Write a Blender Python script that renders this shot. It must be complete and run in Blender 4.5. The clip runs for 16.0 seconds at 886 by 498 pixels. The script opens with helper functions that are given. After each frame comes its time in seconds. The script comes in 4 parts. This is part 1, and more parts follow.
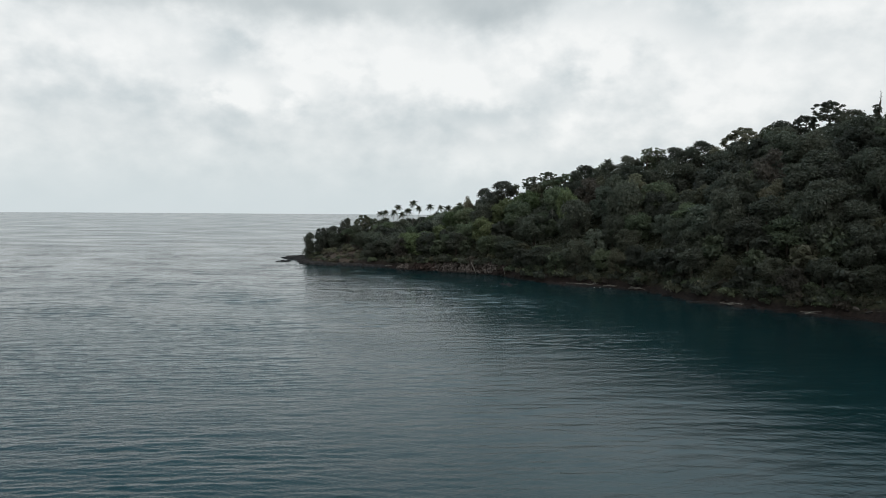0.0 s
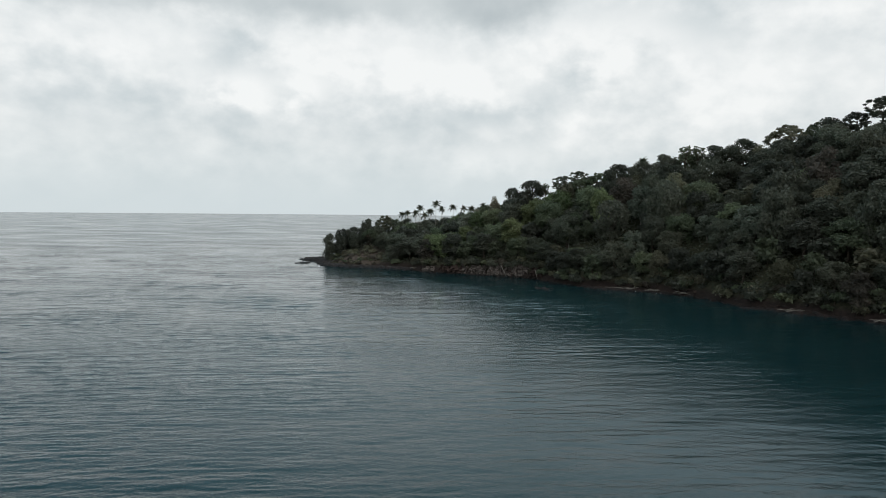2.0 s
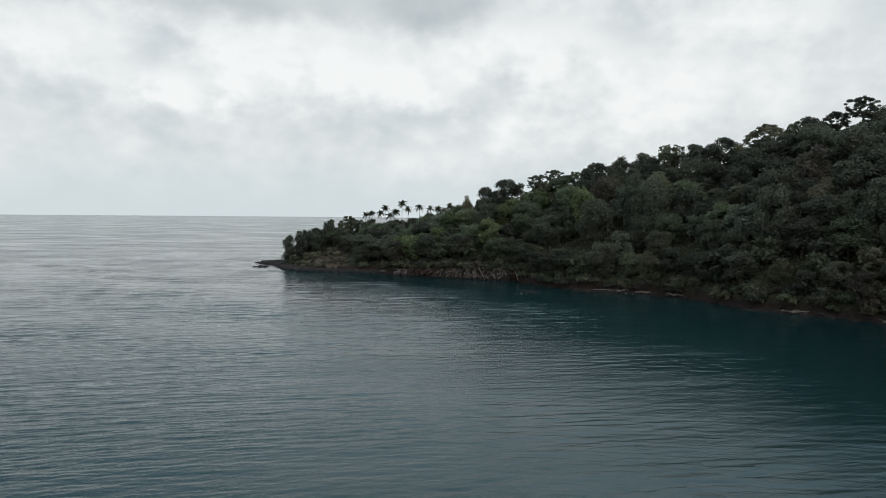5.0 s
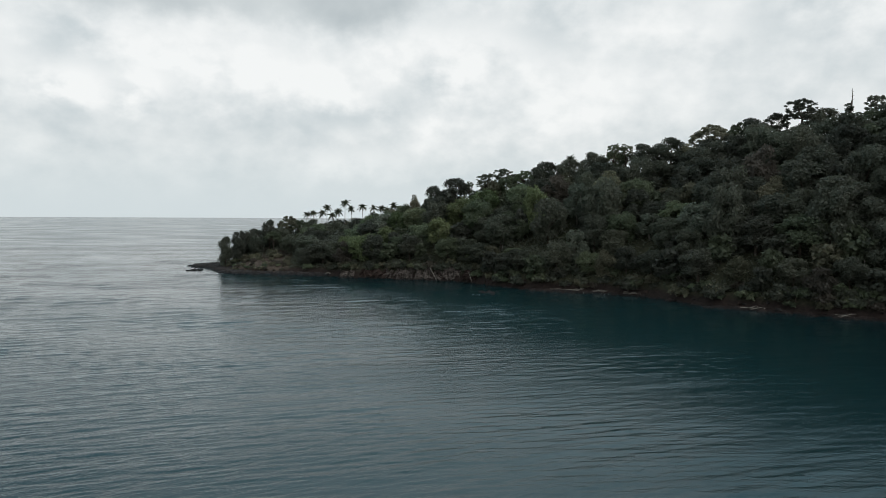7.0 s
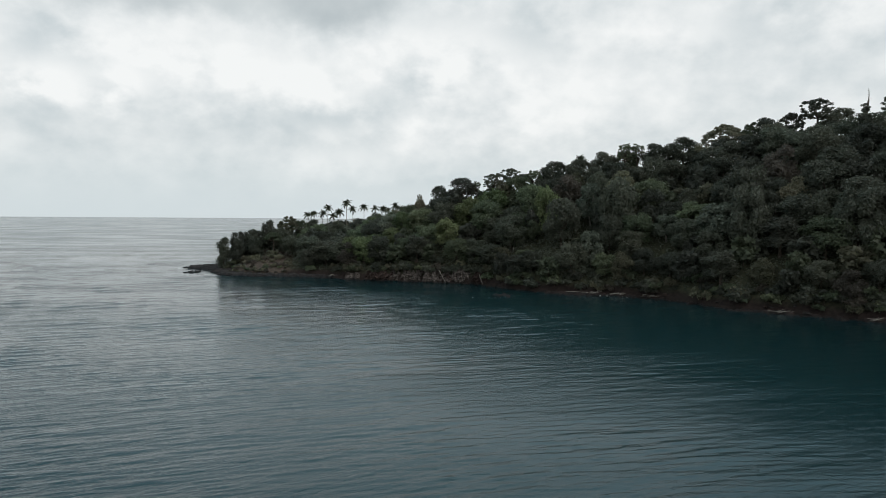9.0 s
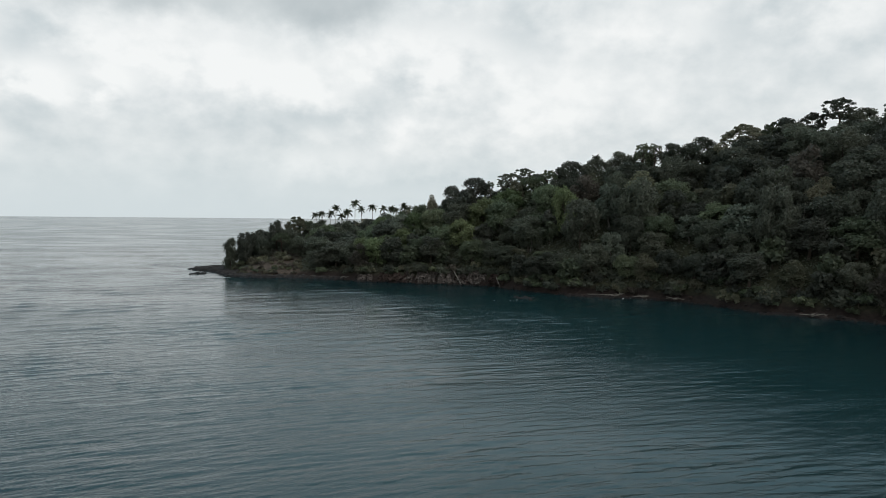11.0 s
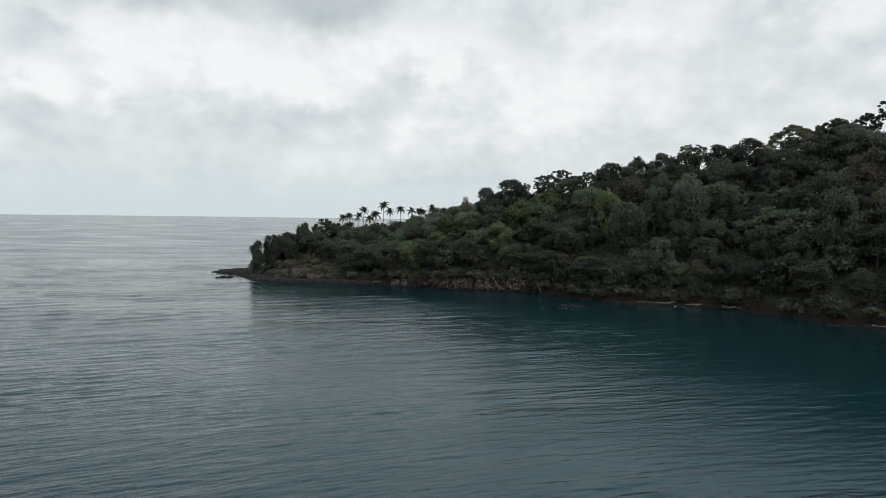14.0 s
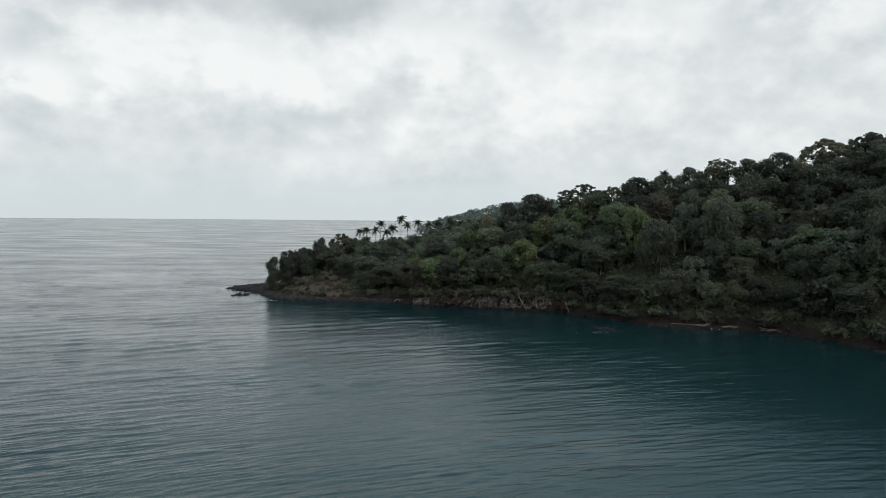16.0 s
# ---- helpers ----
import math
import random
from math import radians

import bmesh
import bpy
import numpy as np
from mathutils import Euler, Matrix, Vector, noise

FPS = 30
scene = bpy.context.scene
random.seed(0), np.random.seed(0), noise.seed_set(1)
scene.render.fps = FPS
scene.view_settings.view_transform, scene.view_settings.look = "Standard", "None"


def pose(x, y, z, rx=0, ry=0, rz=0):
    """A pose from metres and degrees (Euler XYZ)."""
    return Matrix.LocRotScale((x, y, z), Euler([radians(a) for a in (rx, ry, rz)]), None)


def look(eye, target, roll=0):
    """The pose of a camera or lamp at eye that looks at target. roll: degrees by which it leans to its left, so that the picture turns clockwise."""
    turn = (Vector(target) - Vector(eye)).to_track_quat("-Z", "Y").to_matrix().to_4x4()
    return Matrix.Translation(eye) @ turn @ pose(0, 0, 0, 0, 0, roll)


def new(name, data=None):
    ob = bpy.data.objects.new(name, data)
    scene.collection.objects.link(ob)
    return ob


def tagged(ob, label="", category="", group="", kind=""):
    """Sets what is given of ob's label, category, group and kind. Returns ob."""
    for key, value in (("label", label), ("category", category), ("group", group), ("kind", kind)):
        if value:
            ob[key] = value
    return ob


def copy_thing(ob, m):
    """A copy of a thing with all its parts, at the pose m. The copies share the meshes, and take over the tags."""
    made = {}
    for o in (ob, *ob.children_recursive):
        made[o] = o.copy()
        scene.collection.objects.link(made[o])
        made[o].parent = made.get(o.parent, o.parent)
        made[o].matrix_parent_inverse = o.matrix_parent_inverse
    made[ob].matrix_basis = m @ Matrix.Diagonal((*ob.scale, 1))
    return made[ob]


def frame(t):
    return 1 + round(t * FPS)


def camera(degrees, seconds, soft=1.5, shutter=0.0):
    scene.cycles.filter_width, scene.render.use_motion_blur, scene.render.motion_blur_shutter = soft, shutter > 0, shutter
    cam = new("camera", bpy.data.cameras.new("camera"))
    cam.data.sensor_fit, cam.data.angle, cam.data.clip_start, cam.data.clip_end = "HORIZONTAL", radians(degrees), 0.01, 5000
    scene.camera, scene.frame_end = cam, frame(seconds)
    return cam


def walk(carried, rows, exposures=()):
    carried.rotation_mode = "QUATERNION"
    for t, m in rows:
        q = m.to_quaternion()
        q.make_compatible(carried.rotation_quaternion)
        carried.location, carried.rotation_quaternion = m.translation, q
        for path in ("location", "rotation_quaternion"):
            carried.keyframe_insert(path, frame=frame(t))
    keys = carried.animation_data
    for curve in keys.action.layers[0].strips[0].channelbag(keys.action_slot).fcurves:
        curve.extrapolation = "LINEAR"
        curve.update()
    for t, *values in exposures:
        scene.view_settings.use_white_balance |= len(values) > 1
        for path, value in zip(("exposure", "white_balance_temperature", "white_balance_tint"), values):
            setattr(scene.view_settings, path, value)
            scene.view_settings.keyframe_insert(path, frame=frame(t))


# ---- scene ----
cam = camera(67.7, 16.0, soft=0.6)

# seconds, eye x y z, yaw to the left, pitch up, roll
PATH = [
    (0, 48.74, -37.33, 34.14, 6.34, -3.36, 0.49),
    (0.5, 45.20, -34.27, 34.11, 6.45, -3.35, 0.53),
    (1, 41.69, -31.23, 34.07, 6.54, -3.34, 0.55),
    (1.5, 38.13, -28.27, 34.00, 6.62, -3.33, 0.55),
    (2, 34.63, -25.47, 33.89, 6.70, -3.30, 0.58),
    (2.5, 31.21, -22.86, 33.77, 6.80, -3.28, 0.57),
    (3, 27.95, -20.40, 33.63, 6.88, -3.26, 0.62),
    (5.5, 9.40, -7.05, 32.47, -1.43, -3.06, 0.50),
    (6, 6.16, -4.59, 32.32, -3.98, -3.01, 0.41),
    (6.5, 3.03, -2.28, 32.17, -5.63, -2.99, 0.36),
    (7, 0.00, 0.00, 32.00, -5.53, -2.98, 0.41),
    (7.5, -2.92, 2.43, 31.91, -5.41, -2.96, 0.48),
    (8, -5.81, 4.90, 31.94, -5.53, -2.95, 0.49),
    (8.5, -8.65, 7.26, 32.01, -6.30, -2.95, 0.49),
    (11, -22.06, 17.42, 31.99, -7.84, -2.90, 0.61),
    (11.5, -24.49, 19.47, 31.90, -7.78, -2.91, 0.65),
    (12, -26.88, 21.52, 31.82, -7.76, -2.91, 0.69),
    (12.5, -29.27, 23.64, 31.77, -7.72, -2.91, 0.71),
    (13, -31.66, 25.74, 31.87, -7.71, -2.92, 0.74),
    (13.5, -34.05, 27.93, 32.35, -7.64, -2.94, 0.76),
    (14, -36.47, 30.24, 33.56, -7.64, -2.97, 0.80),
    (14.5, -38.95, 32.63, 35.12, -7.63, -3.03, 0.84),
    (15, -41.54, 34.99, 36.89, -7.67, -3.10, 0.83),
    (15.5, -44.18, 37.28, 38.80, -7.61, -3.15, 0.84),
    (16, -46.81, 39.45, 40.75, -7.80, -2.91, 0.60),
]


def gaze(x, y, z, yaw, pitch, roll):
    a, b = radians(yaw), radians(pitch)
    way = Vector((-math.sin(a) * math.cos(b), math.cos(a) * math.cos(b), math.sin(b)))
    eye = Vector((x, y, z))
    return look(eye, eye + 100 * way, roll)


walk(cam, [(t, gaze(*row)) for t, *row in PATH])
scene.view_settings.exposure = 0.0

# ---------------------------------------------------------------- node help


class Nodes:
    """A small builder for node trees."""

    def __init__(self, tree):
        self.tree = tree
        tree.nodes.clear()

    def add(self, kind, **inputs):
        n = self.tree.nodes.new(kind)
        for k, v in inputs.items():
            n.inputs[k.replace("_", " ")].default_value = v
        return n

    def link(self, a, b):
        self.tree.links.new(a, b)

    def feed(self, socket, v):
        if isinstance(v, (int, float, tuple)):
            socket.default_value = v
        else:
            self.link(v, socket)

    def math(self, op, a, b=0.0, clamp=False):
        n = self.tree.nodes.new("ShaderNodeMath")
        n.operation, n.use_clamp = op, clamp
        self.feed(n.inputs[0], a)
        self.feed(n.inputs[1], b)
        return n.outputs[0]

    def ramp(self, v, lo, hi, a=0.0, b=1.0, smooth=True):
        n = self.tree.nodes.new("ShaderNodeMapRange")
        n.interpolation_type = "SMOOTHSTEP" if smooth else "LINEAR"
        self.feed(n.inputs["Value"], v)
        for k, x in (("From Min", lo), ("From Max", hi), ("To Min", a), ("To Max", b)):
            self.feed(n.inputs[k], x)
        return n.outputs[0]

    def mix(self, f, a, b, mode="MIX"):
        n = self.tree.nodes.new("ShaderNodeMix")
        n.data_type, n.blend_type = "RGBA", mode
        self.feed(n.inputs[0], f)
        self.feed(n.inputs[6], a if not isinstance(a, tuple) else (*a[:3], 1.0))
        self.feed(n.inputs[7], b if not isinstance(b, tuple) else (*b[:3], 1.0))
        return n.outputs[2]

    def noise(self, vec, scale, detail=4.0, rough=0.55, distort=0.0):
        n = self.tree.nodes.new("ShaderNodeTexNoise")
        self.link(vec, n.inputs["Vector"])
        for k, x in (("Scale", scale), ("Detail", detail), ("Roughness", rough), ("Distortion", distort)):
            n.inputs[k].default_value = x
        return n.outputs[0]

    def stretch(self, vec, scale, turn=0.0, shift=(0, 0, 0)):
        n = self.tree.nodes.new("ShaderNodeMapping")
        self.link(vec, n.inputs["Vector"])
        n.inputs["Scale"].default_value = scale
        n.inputs["Rotation"].default_value = (0, 0, radians(turn))
        n.inputs["Location"].default_value = shift
        return n.outputs[0]

    def along(self, vec, angle, long):
        """Coordinates drawn out along a bearing, counted from +x."""
        return self.stretch(self.stretch(vec, (1, 1, 1), -angle), (1.0 / long, 1.0, 1.0))


# ---------------------------------------------------------------- overcast sky and veiled sun
SUN_AZ, SUN_EL = radians(233.0), radians(44.0)  # azimuth to the left of +y

world = bpy.data.worlds.new("overcast_sky")
world.use_nodes = True
scene.world = world
k = Nodes(world.node_tree)
co = k.add("ShaderNodeTexCoord").outputs["Generated"]
sep = k.add("ShaderNodeSeparateXYZ")
k.link(co, sep.inputs[0])
dx, dy, dz = sep.outputs
# bearing to the right of +y and height over the horizon, both in degrees
bearing = k.math("MULTIPLY", k.math("ARCTAN2", dx, dy), 57.2958)
rise = k.math("MULTIPLY", k.math("ARCSINE", dz), 57.2958)
flat = k.add("ShaderNodeCombineXYZ")
k.link(bearing, flat.inputs[0])
k.link(rise, flat.inputs[1])
puff = k.noise(k.stretch(flat.outputs[0], (0.11, 0.15, 1.0), 0, (0.3, 4.4, 0.4)), 1.0, 5.0, 0.52, 0.0)
wisp = k.noise(k.stretch(flat.outputs[0], (0.34, 0.46, 1.0), 8, (1.3, 2.0, 0.4)), 1.0, 5.0, 0.52, 0.0)
edge_x = k.math("MULTIPLY", k.math("SUBTRACT", puff, 0.5), 9.0)
edge_y = k.math("MULTIPLY", k.math("SUBTRACT", wisp, 0.5), 5.0)
bent = k.add("ShaderNodeCombineXYZ")
k.link(k.math("ADD", bearing, k.math("ADD", edge_x, edge_y)), bent.inputs[0])
k.link(k.math("ADD", rise, k.math("ADD", k.math("MULTIPLY", edge_x, 0.35), k.math("MULTIPLY", edge_y, 0.6))), bent.inputs[1])
lum = k.math("ADD", 0.44, k.math("ADD", k.math("MULTIPLY", k.math("SUBTRACT", puff, 0.5), 1.0), k.math("MULTIPLY", k.math("SUBTRACT", wisp, 0.5), 1.15)))
# the billows and rifts of the cloud: bearing, height, breadth, depth, lightness
CLOUDS = [
    (-34, 12.3, 10, 4.0, 0.42), (-22.6, 9.6, 2.8, 2.5, 0.55), (-18.4, 9.8, 3.0, 2.2, 0.50), (-13, 12.8, 11, 3.6, 0.38),
    (-4, 11.2, 9, 2.6, 0.34), (5, 13.8, 10, 3.2, 0.46), (15, 10.5, 17, 6.5, 0.40), (26, 15.0, 5, 3.4, 0.30),
    (38, 15.5, 6, 3.5, 0.34), (-1, 4.6, 5, 1.3, 0.25), (-23.5, 12.5, 5, 1.9, -0.24), (-13, 7.2, 13, 2.3, -0.14),
    (-31, 7.6, 9, 3.0, -0.16), (3.5, 10.4, 4, 2.4, -0.32), (15, 15.2, 5, 3.2, -0.28), (33, 15.4, 5, 2.4, -0.24),
    (-3, 8.3, 6, 1.5, -0.25), (4, 2.6, 12, 0.9, -0.25),
]
for a, e, broad, deep, light in CLOUDS:
    gap = k.add("ShaderNodeVectorMath")
    gap.operation = "SUBTRACT"
    k.link(bent.outputs[0], gap.inputs[0])
    gap.inputs[1].default_value = (a, e, 0)
    size = k.add("ShaderNodeVectorMath")
    size.operation = "MULTIPLY"
    k.link(gap.outputs[0], size.inputs[0])
    size.inputs[1].default_value = (1.0 / broad, 1.0 / deep, 0)
    away = k.add("ShaderNodeVectorMath")
    away.operation = "LENGTH"
    k.link(size.outputs[0], away.inputs[0])
    lum = k.math("ADD", lum, k.ramp(away.outputs["Value"], 0.0, 1.15, light, 0.0))
lum = k.ramp(lum, 0.10, 0.92, 0.0, 1.0, False)
cloud = k.mix(lum, (0.620, 0.680, 0.700), (0.935, 0.952, 0.945))
# the low dark deck overhead, whose ragged edge shows over the sea
edge = k.math("ADD", k.ramp(bearing, -3.0, 14.0, 14.4, 21.0), k.math("MULTIPLY", edge_y, 0.45))
edge = k.math("ADD", edge, k.math("MULTIPLY", edge_x, 0.35))
deck = k.ramp(k.math("SUBTRACT", rise, edge), -0.6, 2.2)
cloud = k.mix(k.math("MULTIPLY", deck, 0.85), cloud, k.mix(k.ramp(puff, 0.3, 0.7), (0.46, 0.515, 0.535), (0.62, 0.67, 0.68)))
# unseen sky ahead, toned to shape the sea's reflection; behind and overhead even, pale
ahead = k.math("MULTIPLY", k.ramp(k.math("ABSOLUTE", bearing), 60.0, 110.0, 1.0, 0.0), k.ramp(rise, 60.0, 85.0, 1.0, 0.0))
thick = k.ramp(k.math("ADD", bearing, k.math("MULTIPLY", edge_x, 3.0)), -38.0, -6.0)
thick = k.math("MULTIPLY", thick, k.ramp(bearing, 14.0, 36.0, 1.0, 0.2))
deep = k.mix(thick, (0.34, 0.60, 0.73), (0.74, 1.02, 1.14))
cloud = k.mix(k.ramp(rise, 17.0, 25.0), cloud, k.mix(ahead, (0.80, 0.86, 0.90), deep))
# pale haze along the horizon
hazy = k.ramp(dz, 0.0, 0.12, 0.92, 0.0)
cloud = k.mix(hazy, cloud, (0.665, 0.740, 0.765))
sky = k.add("ShaderNodeTexSky")
sky.sky_type, sky.sun_disc, sky.sun_elevation, sky.sun_rotation = "NISHITA", False, SUN_EL, -SUN_AZ
sky.air_density, sky.dust_density = 1.0, 3.0
blue = k.mix(1.0, sky.outputs[0], (0.10, 0.10, 0.10), "MULTIPLY")
back = k.add("ShaderNodeBackground", Strength=1.0)
k.link(k.mix(0.95, blue, cloud), back.inputs["Color"])
k.link(back.outputs[0], k.add("ShaderNodeOutputWorld").inputs["Surface"])

sun_lamp = bpy.data.lights.new("sun", "SUN")
sun_lamp.energy, sun_lamp.angle, sun_lamp.color = 1.15, radians(60), (1.0, 0.98, 0.95)
sun = new("sun", sun_lamp)
sun.matrix_world = look((0, 0, 400), Vector((0, 0, 400)) - Vector((-math.sin(SUN_AZ) * math.cos(SUN_EL), math.cos(SUN_AZ) * math.cos(SUN_EL), math.sin(SUN_EL))))

# ---------------------------------------------------------------- materials


def surface(name):
    m = bpy.data.materials.new(name)
    m.use_nodes = True
    k = Nodes(m.node_tree)
    b = k.add("ShaderNodeBsdfPrincipled")
    k.link(b.outputs[0], k.add("ShaderNodeOutputMaterial").inputs["Surface"])
    return m, k, b


LEE = (165.0, 130.0)  # foot of the slope where the water lies calmest


def sea_material():
    m, k, b = surface("sea_water")
    co = k.add("ShaderNodeTexCoord").outputs["Object"]
    patch = k.noise(co, 0.018, 3.0)
    col = k.mix(k.ramp(patch, 0.35, 0.65), (0.0022, 0.0145, 0.0172), (0.0036, 0.0200, 0.0225))
    # teal of the mid-bay, its colour lightened to make up for dim reflection
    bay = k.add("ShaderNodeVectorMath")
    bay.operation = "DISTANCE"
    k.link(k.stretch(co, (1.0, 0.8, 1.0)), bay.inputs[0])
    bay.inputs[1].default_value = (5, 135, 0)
    bay_lift = k.ramp(k.math("ADD", bay.outputs["Value"], k.math("MULTIPLY", patch, 60.0)), 60.0, 160.0, 1.0, 0.0)
    col = k.mix(bay_lift, col, (0.0066, 0.0265, 0.0300))
    k.link(col, b.inputs["Base Color"])
    b.inputs["IOR"].default_value = 1.33
    # the water lies calmer in the lee of the hill
    lee = k.add("ShaderNodeVectorMath")
    lee.operation = "DISTANCE"
    k.link(co, lee.inputs[0])
    lee.inputs[1].default_value = (LEE[0], LEE[1], 0)
    gust = k.noise(k.stretch(co, (0.5, 1.4, 1), 10), 0.022, 4.0)
    calm = k.math("MULTIPLY", k.ramp(gust, 0.36, 0.62, 0.62, 1.15), k.ramp(lee.outputs["Value"], 50.0, 220.0, 0.5, 1.0))
    near = k.add("ShaderNodeVectorMath")
    near.operation = "LENGTH"
    k.link(co, near.inputs[0])
    # waves too small and far to stand out singly make the far water rougher
    streak = k.noise(k.stretch(co, (0.45, 1.0, 1), -6), 0.011, 4.0, 0.6)
    open_sea = k.ramp(near.outputs["Value"], 200.0, 900.0, 0.07, 0.20)
    k.link(k.math("ADD", k.ramp(streak, 0.35, 0.68, -0.02, 0.035), k.math("MULTIPLY", open_sea, calm)), b.inputs["Roughness"])
    # wind sea: waves of all lengths from twenty metres down to a hand's breadth, crests across the wind
    wind = k.noise(k.along(co, 13, 1.7), 0.085, 8.0, 0.61, 0.35)
    chop = k.noise(k.along(co, 24, 2.6), 0.80, 4.0, 0.60, 0.5)
    fine = k.noise(k.along(co, -4, 1.6), 3.1, 3.0, 0.6, 0.3)
    h = k.math("ADD", k.math("MULTIPLY", wind, 0.30), k.math("ADD", k.math("MULTIPLY", chop, 0.13), k.math("MULTIPLY", fine, 0.045)))
    h = k.math("MULTIPLY", h, k.math("MULTIPLY", calm, k.ramp(near.outputs["Value"], 350.0, 1600.0, 1.0, 0.25)))
    bump = k.add("ShaderNodeBump", Strength=1.0, Distance=1.0)
    k.link(h, bump.inputs["Height"])
    k.link(bump.outputs[0], b.inputs["Normal"])
    return m


def leaf_material(name, dark, light, vary=0.26, sheen=0.4):
    """Foliage: every plant of its own tone, every leaf clump a little off it."""
    m, k, b = surface(name)
    own = k.add("ShaderNodeObjectInfo").outputs["Random"]
    each = k.add("ShaderNodeNewGeometry").outputs["Random Per Island"]
    co = k.add("ShaderNodeTexCoord").outputs["Object"]
    blot = k.noise(co, 0.45, 3.0)
    stand = k.noise(k.add("ShaderNodeNewGeometry").outputs["Position"], 0.035, 2.0)
    f = k.math("ADD", k.math("MULTIPLY", own, 0.4), k.math("ADD", k.math("MULTIPLY", blot, 0.3), k.math("MULTIPLY", stand, 0.5)))
    col = k.mix(k.ramp(f, 0.25, 0.95), dark, light)
    v = k.math("MULTIPLY", k.ramp(each, 0.0, 1.0, 1.0 - vary, 1.0 + vary, False), k.ramp(own, 0.0, 1.0, 0.84, 1.18, False))
    hsv = k.add("ShaderNodeHueSaturation")
    k.link(k.ramp(k.math("FRACT", k.math("MULTIPLY", own, 7.3)), 0, 1, 0.470, 0.512, False), hsv.inputs["Hue"])
    k.link(v, hsv.inputs["Value"])
    k.link(col, hsv.inputs["Color"])
    k.link(hsv.outputs[0], b.inputs["Base Color"])
    b.inputs["Roughness"].default_value = 0.6
    b.inputs["Specular IOR Level"].default_value = sheen
    glow = k.add("ShaderNodeBsdfTranslucent")
    k.link(hsv.outputs[0], glow.inputs["Color"])
    both = k.add("ShaderNodeMixShader", Fac=0.5)
    k.link(b.outputs[0], both.inputs[1])
    k.link(glow.outputs[0], both.inputs[2])
    k.link(both.outputs[0], k.tree.nodes["Material Output"].inputs["Surface"])
    return m


def bark_material(name, dark, light):
    m, k, b = surface(name)
    co = k.add("ShaderNodeTexCoord").outputs["Object"]
    grain = k.noise(k.stretch(co, (3, 3, 0.6)), 2.0, 5.0)
    k.link(k.mix(k.ramp(grain, 0.3, 0.7), dark, light), b.inputs["Base Color"])
    b.inputs["Roughness"].default_value = 0.85
    bump = k.add("ShaderNodeBump", Strength=0.6, Distance=0.05)
    k.link(grain, bump.inputs["Height"])
    k.link(bump.outputs[0], b.inputs["Normal"])
    return m


def rock_material(name, dark, light, grain=(0.5, 0.5, 2.6), wet=(0.006, 0.005, 0.005)):
    """Weathered rock: strata, lichen blotches and a wet dark tide band close to the water."""
    m, k, b = surface(name)
    geo = k.add("ShaderNodeNewGeometry")
    pos = geo.outputs["Position"]
    strata = k.noise(k.stretch(pos, grain), 0.9, 6.0, 0.6, 0.6)
    blot = k.noise(pos, 0.22, 4.0)
    col = k.mix(k.ramp(strata, 0.32, 0.70), dark, light)
    col = k.mix(k.ramp(blot, 0.5, 0.75, 0.0, 0.5), col, dark)
    sep = k.add("ShaderNodeSeparateXYZ")
    k.link(pos, sep.inputs[0])
    tide = k.ramp(k.math("ADD", sep.outputs[2], k.math("MULTIPLY", k.math("SUBTRACT", blot, 0.5), 1.6)), 0.3, 1.3, 0.85, 0.0)
    k.link(k.mix(tide, col, wet), b.inputs["Base Color"])
    k.link(k.ramp(tide, 0.0, 1.0, 0.9, 0.6), b.inputs["Roughness"])
    b.inputs["Specular IOR Level"].default_value = 0.15
    bump = k.add("ShaderNodeBump", Strength=0.9, Distance=0.35)
    k.link(strata, bump.inputs["Height"])
    k.link(bump.outputs[0], b.inputs["Normal"])
    return m


def soil_material():
    """Forest floor: litter and dark undergrowth, bare red-brown earth on the low bank."""
    m, k, b = surface("forest_soil")
    pos = k.add("ShaderNodeNewGeometry").outputs["Position"]
    sep = k.add("ShaderNodeSeparateXYZ")
    k.link(pos, sep.inputs[0])
    blot = k.noise(pos, 0.12, 5.0)
    fine = k.noise(pos, 0.9, 5.0, 0.65)
    floor = k.mix(k.ramp(fine, 0.3, 0.7), (0.022, 0.026, 0.016), (0.056, 0.056, 0.034))
    earth = k.mix(k.ramp(fine, 0.3, 0.7), (0.011, 0.008, 0.007), (0.030, 0.022, 0.019))
    low = k.ramp(k.math("ADD", sep.outputs[2], k.math("MULTIPLY", blot, -4.0)), 0.0, 3.0, 1.0, 0.0)
    bare = k.mix(k.ramp(fine, 0.3, 0.7), (0.032, 0.025, 0.020), (0.092, 0.071, 0.056))
    point = k.ramp(k.math("ADD", sep.outputs[0], k.math("MULTIPLY", blot, 16.0)), -46.0, -38.0, 1.0, 0.0)
    k.link(k.mix(point, k.mix(low, floor, earth), bare), b.inputs["Base Color"])
    b.inputs["Roughness"].default_value = 0.95
    b.inputs["Specular IOR Level"].default_value = 0.15
    bump = k.add("ShaderNodeBump", Strength=0.8, Distance=0.4)
    k.link(fine, bump.inputs["Height"])
    k.link(bump.outputs[0], b.inputs["Normal"])
    return m


def foam_material():
    m, k, b = surface("sea_foam")
    b.inputs["Base Color"].default_value = (0.62, 0.66, 0.66, 1)
    b.inputs["Roughness"].default_value = 0.8
    return m


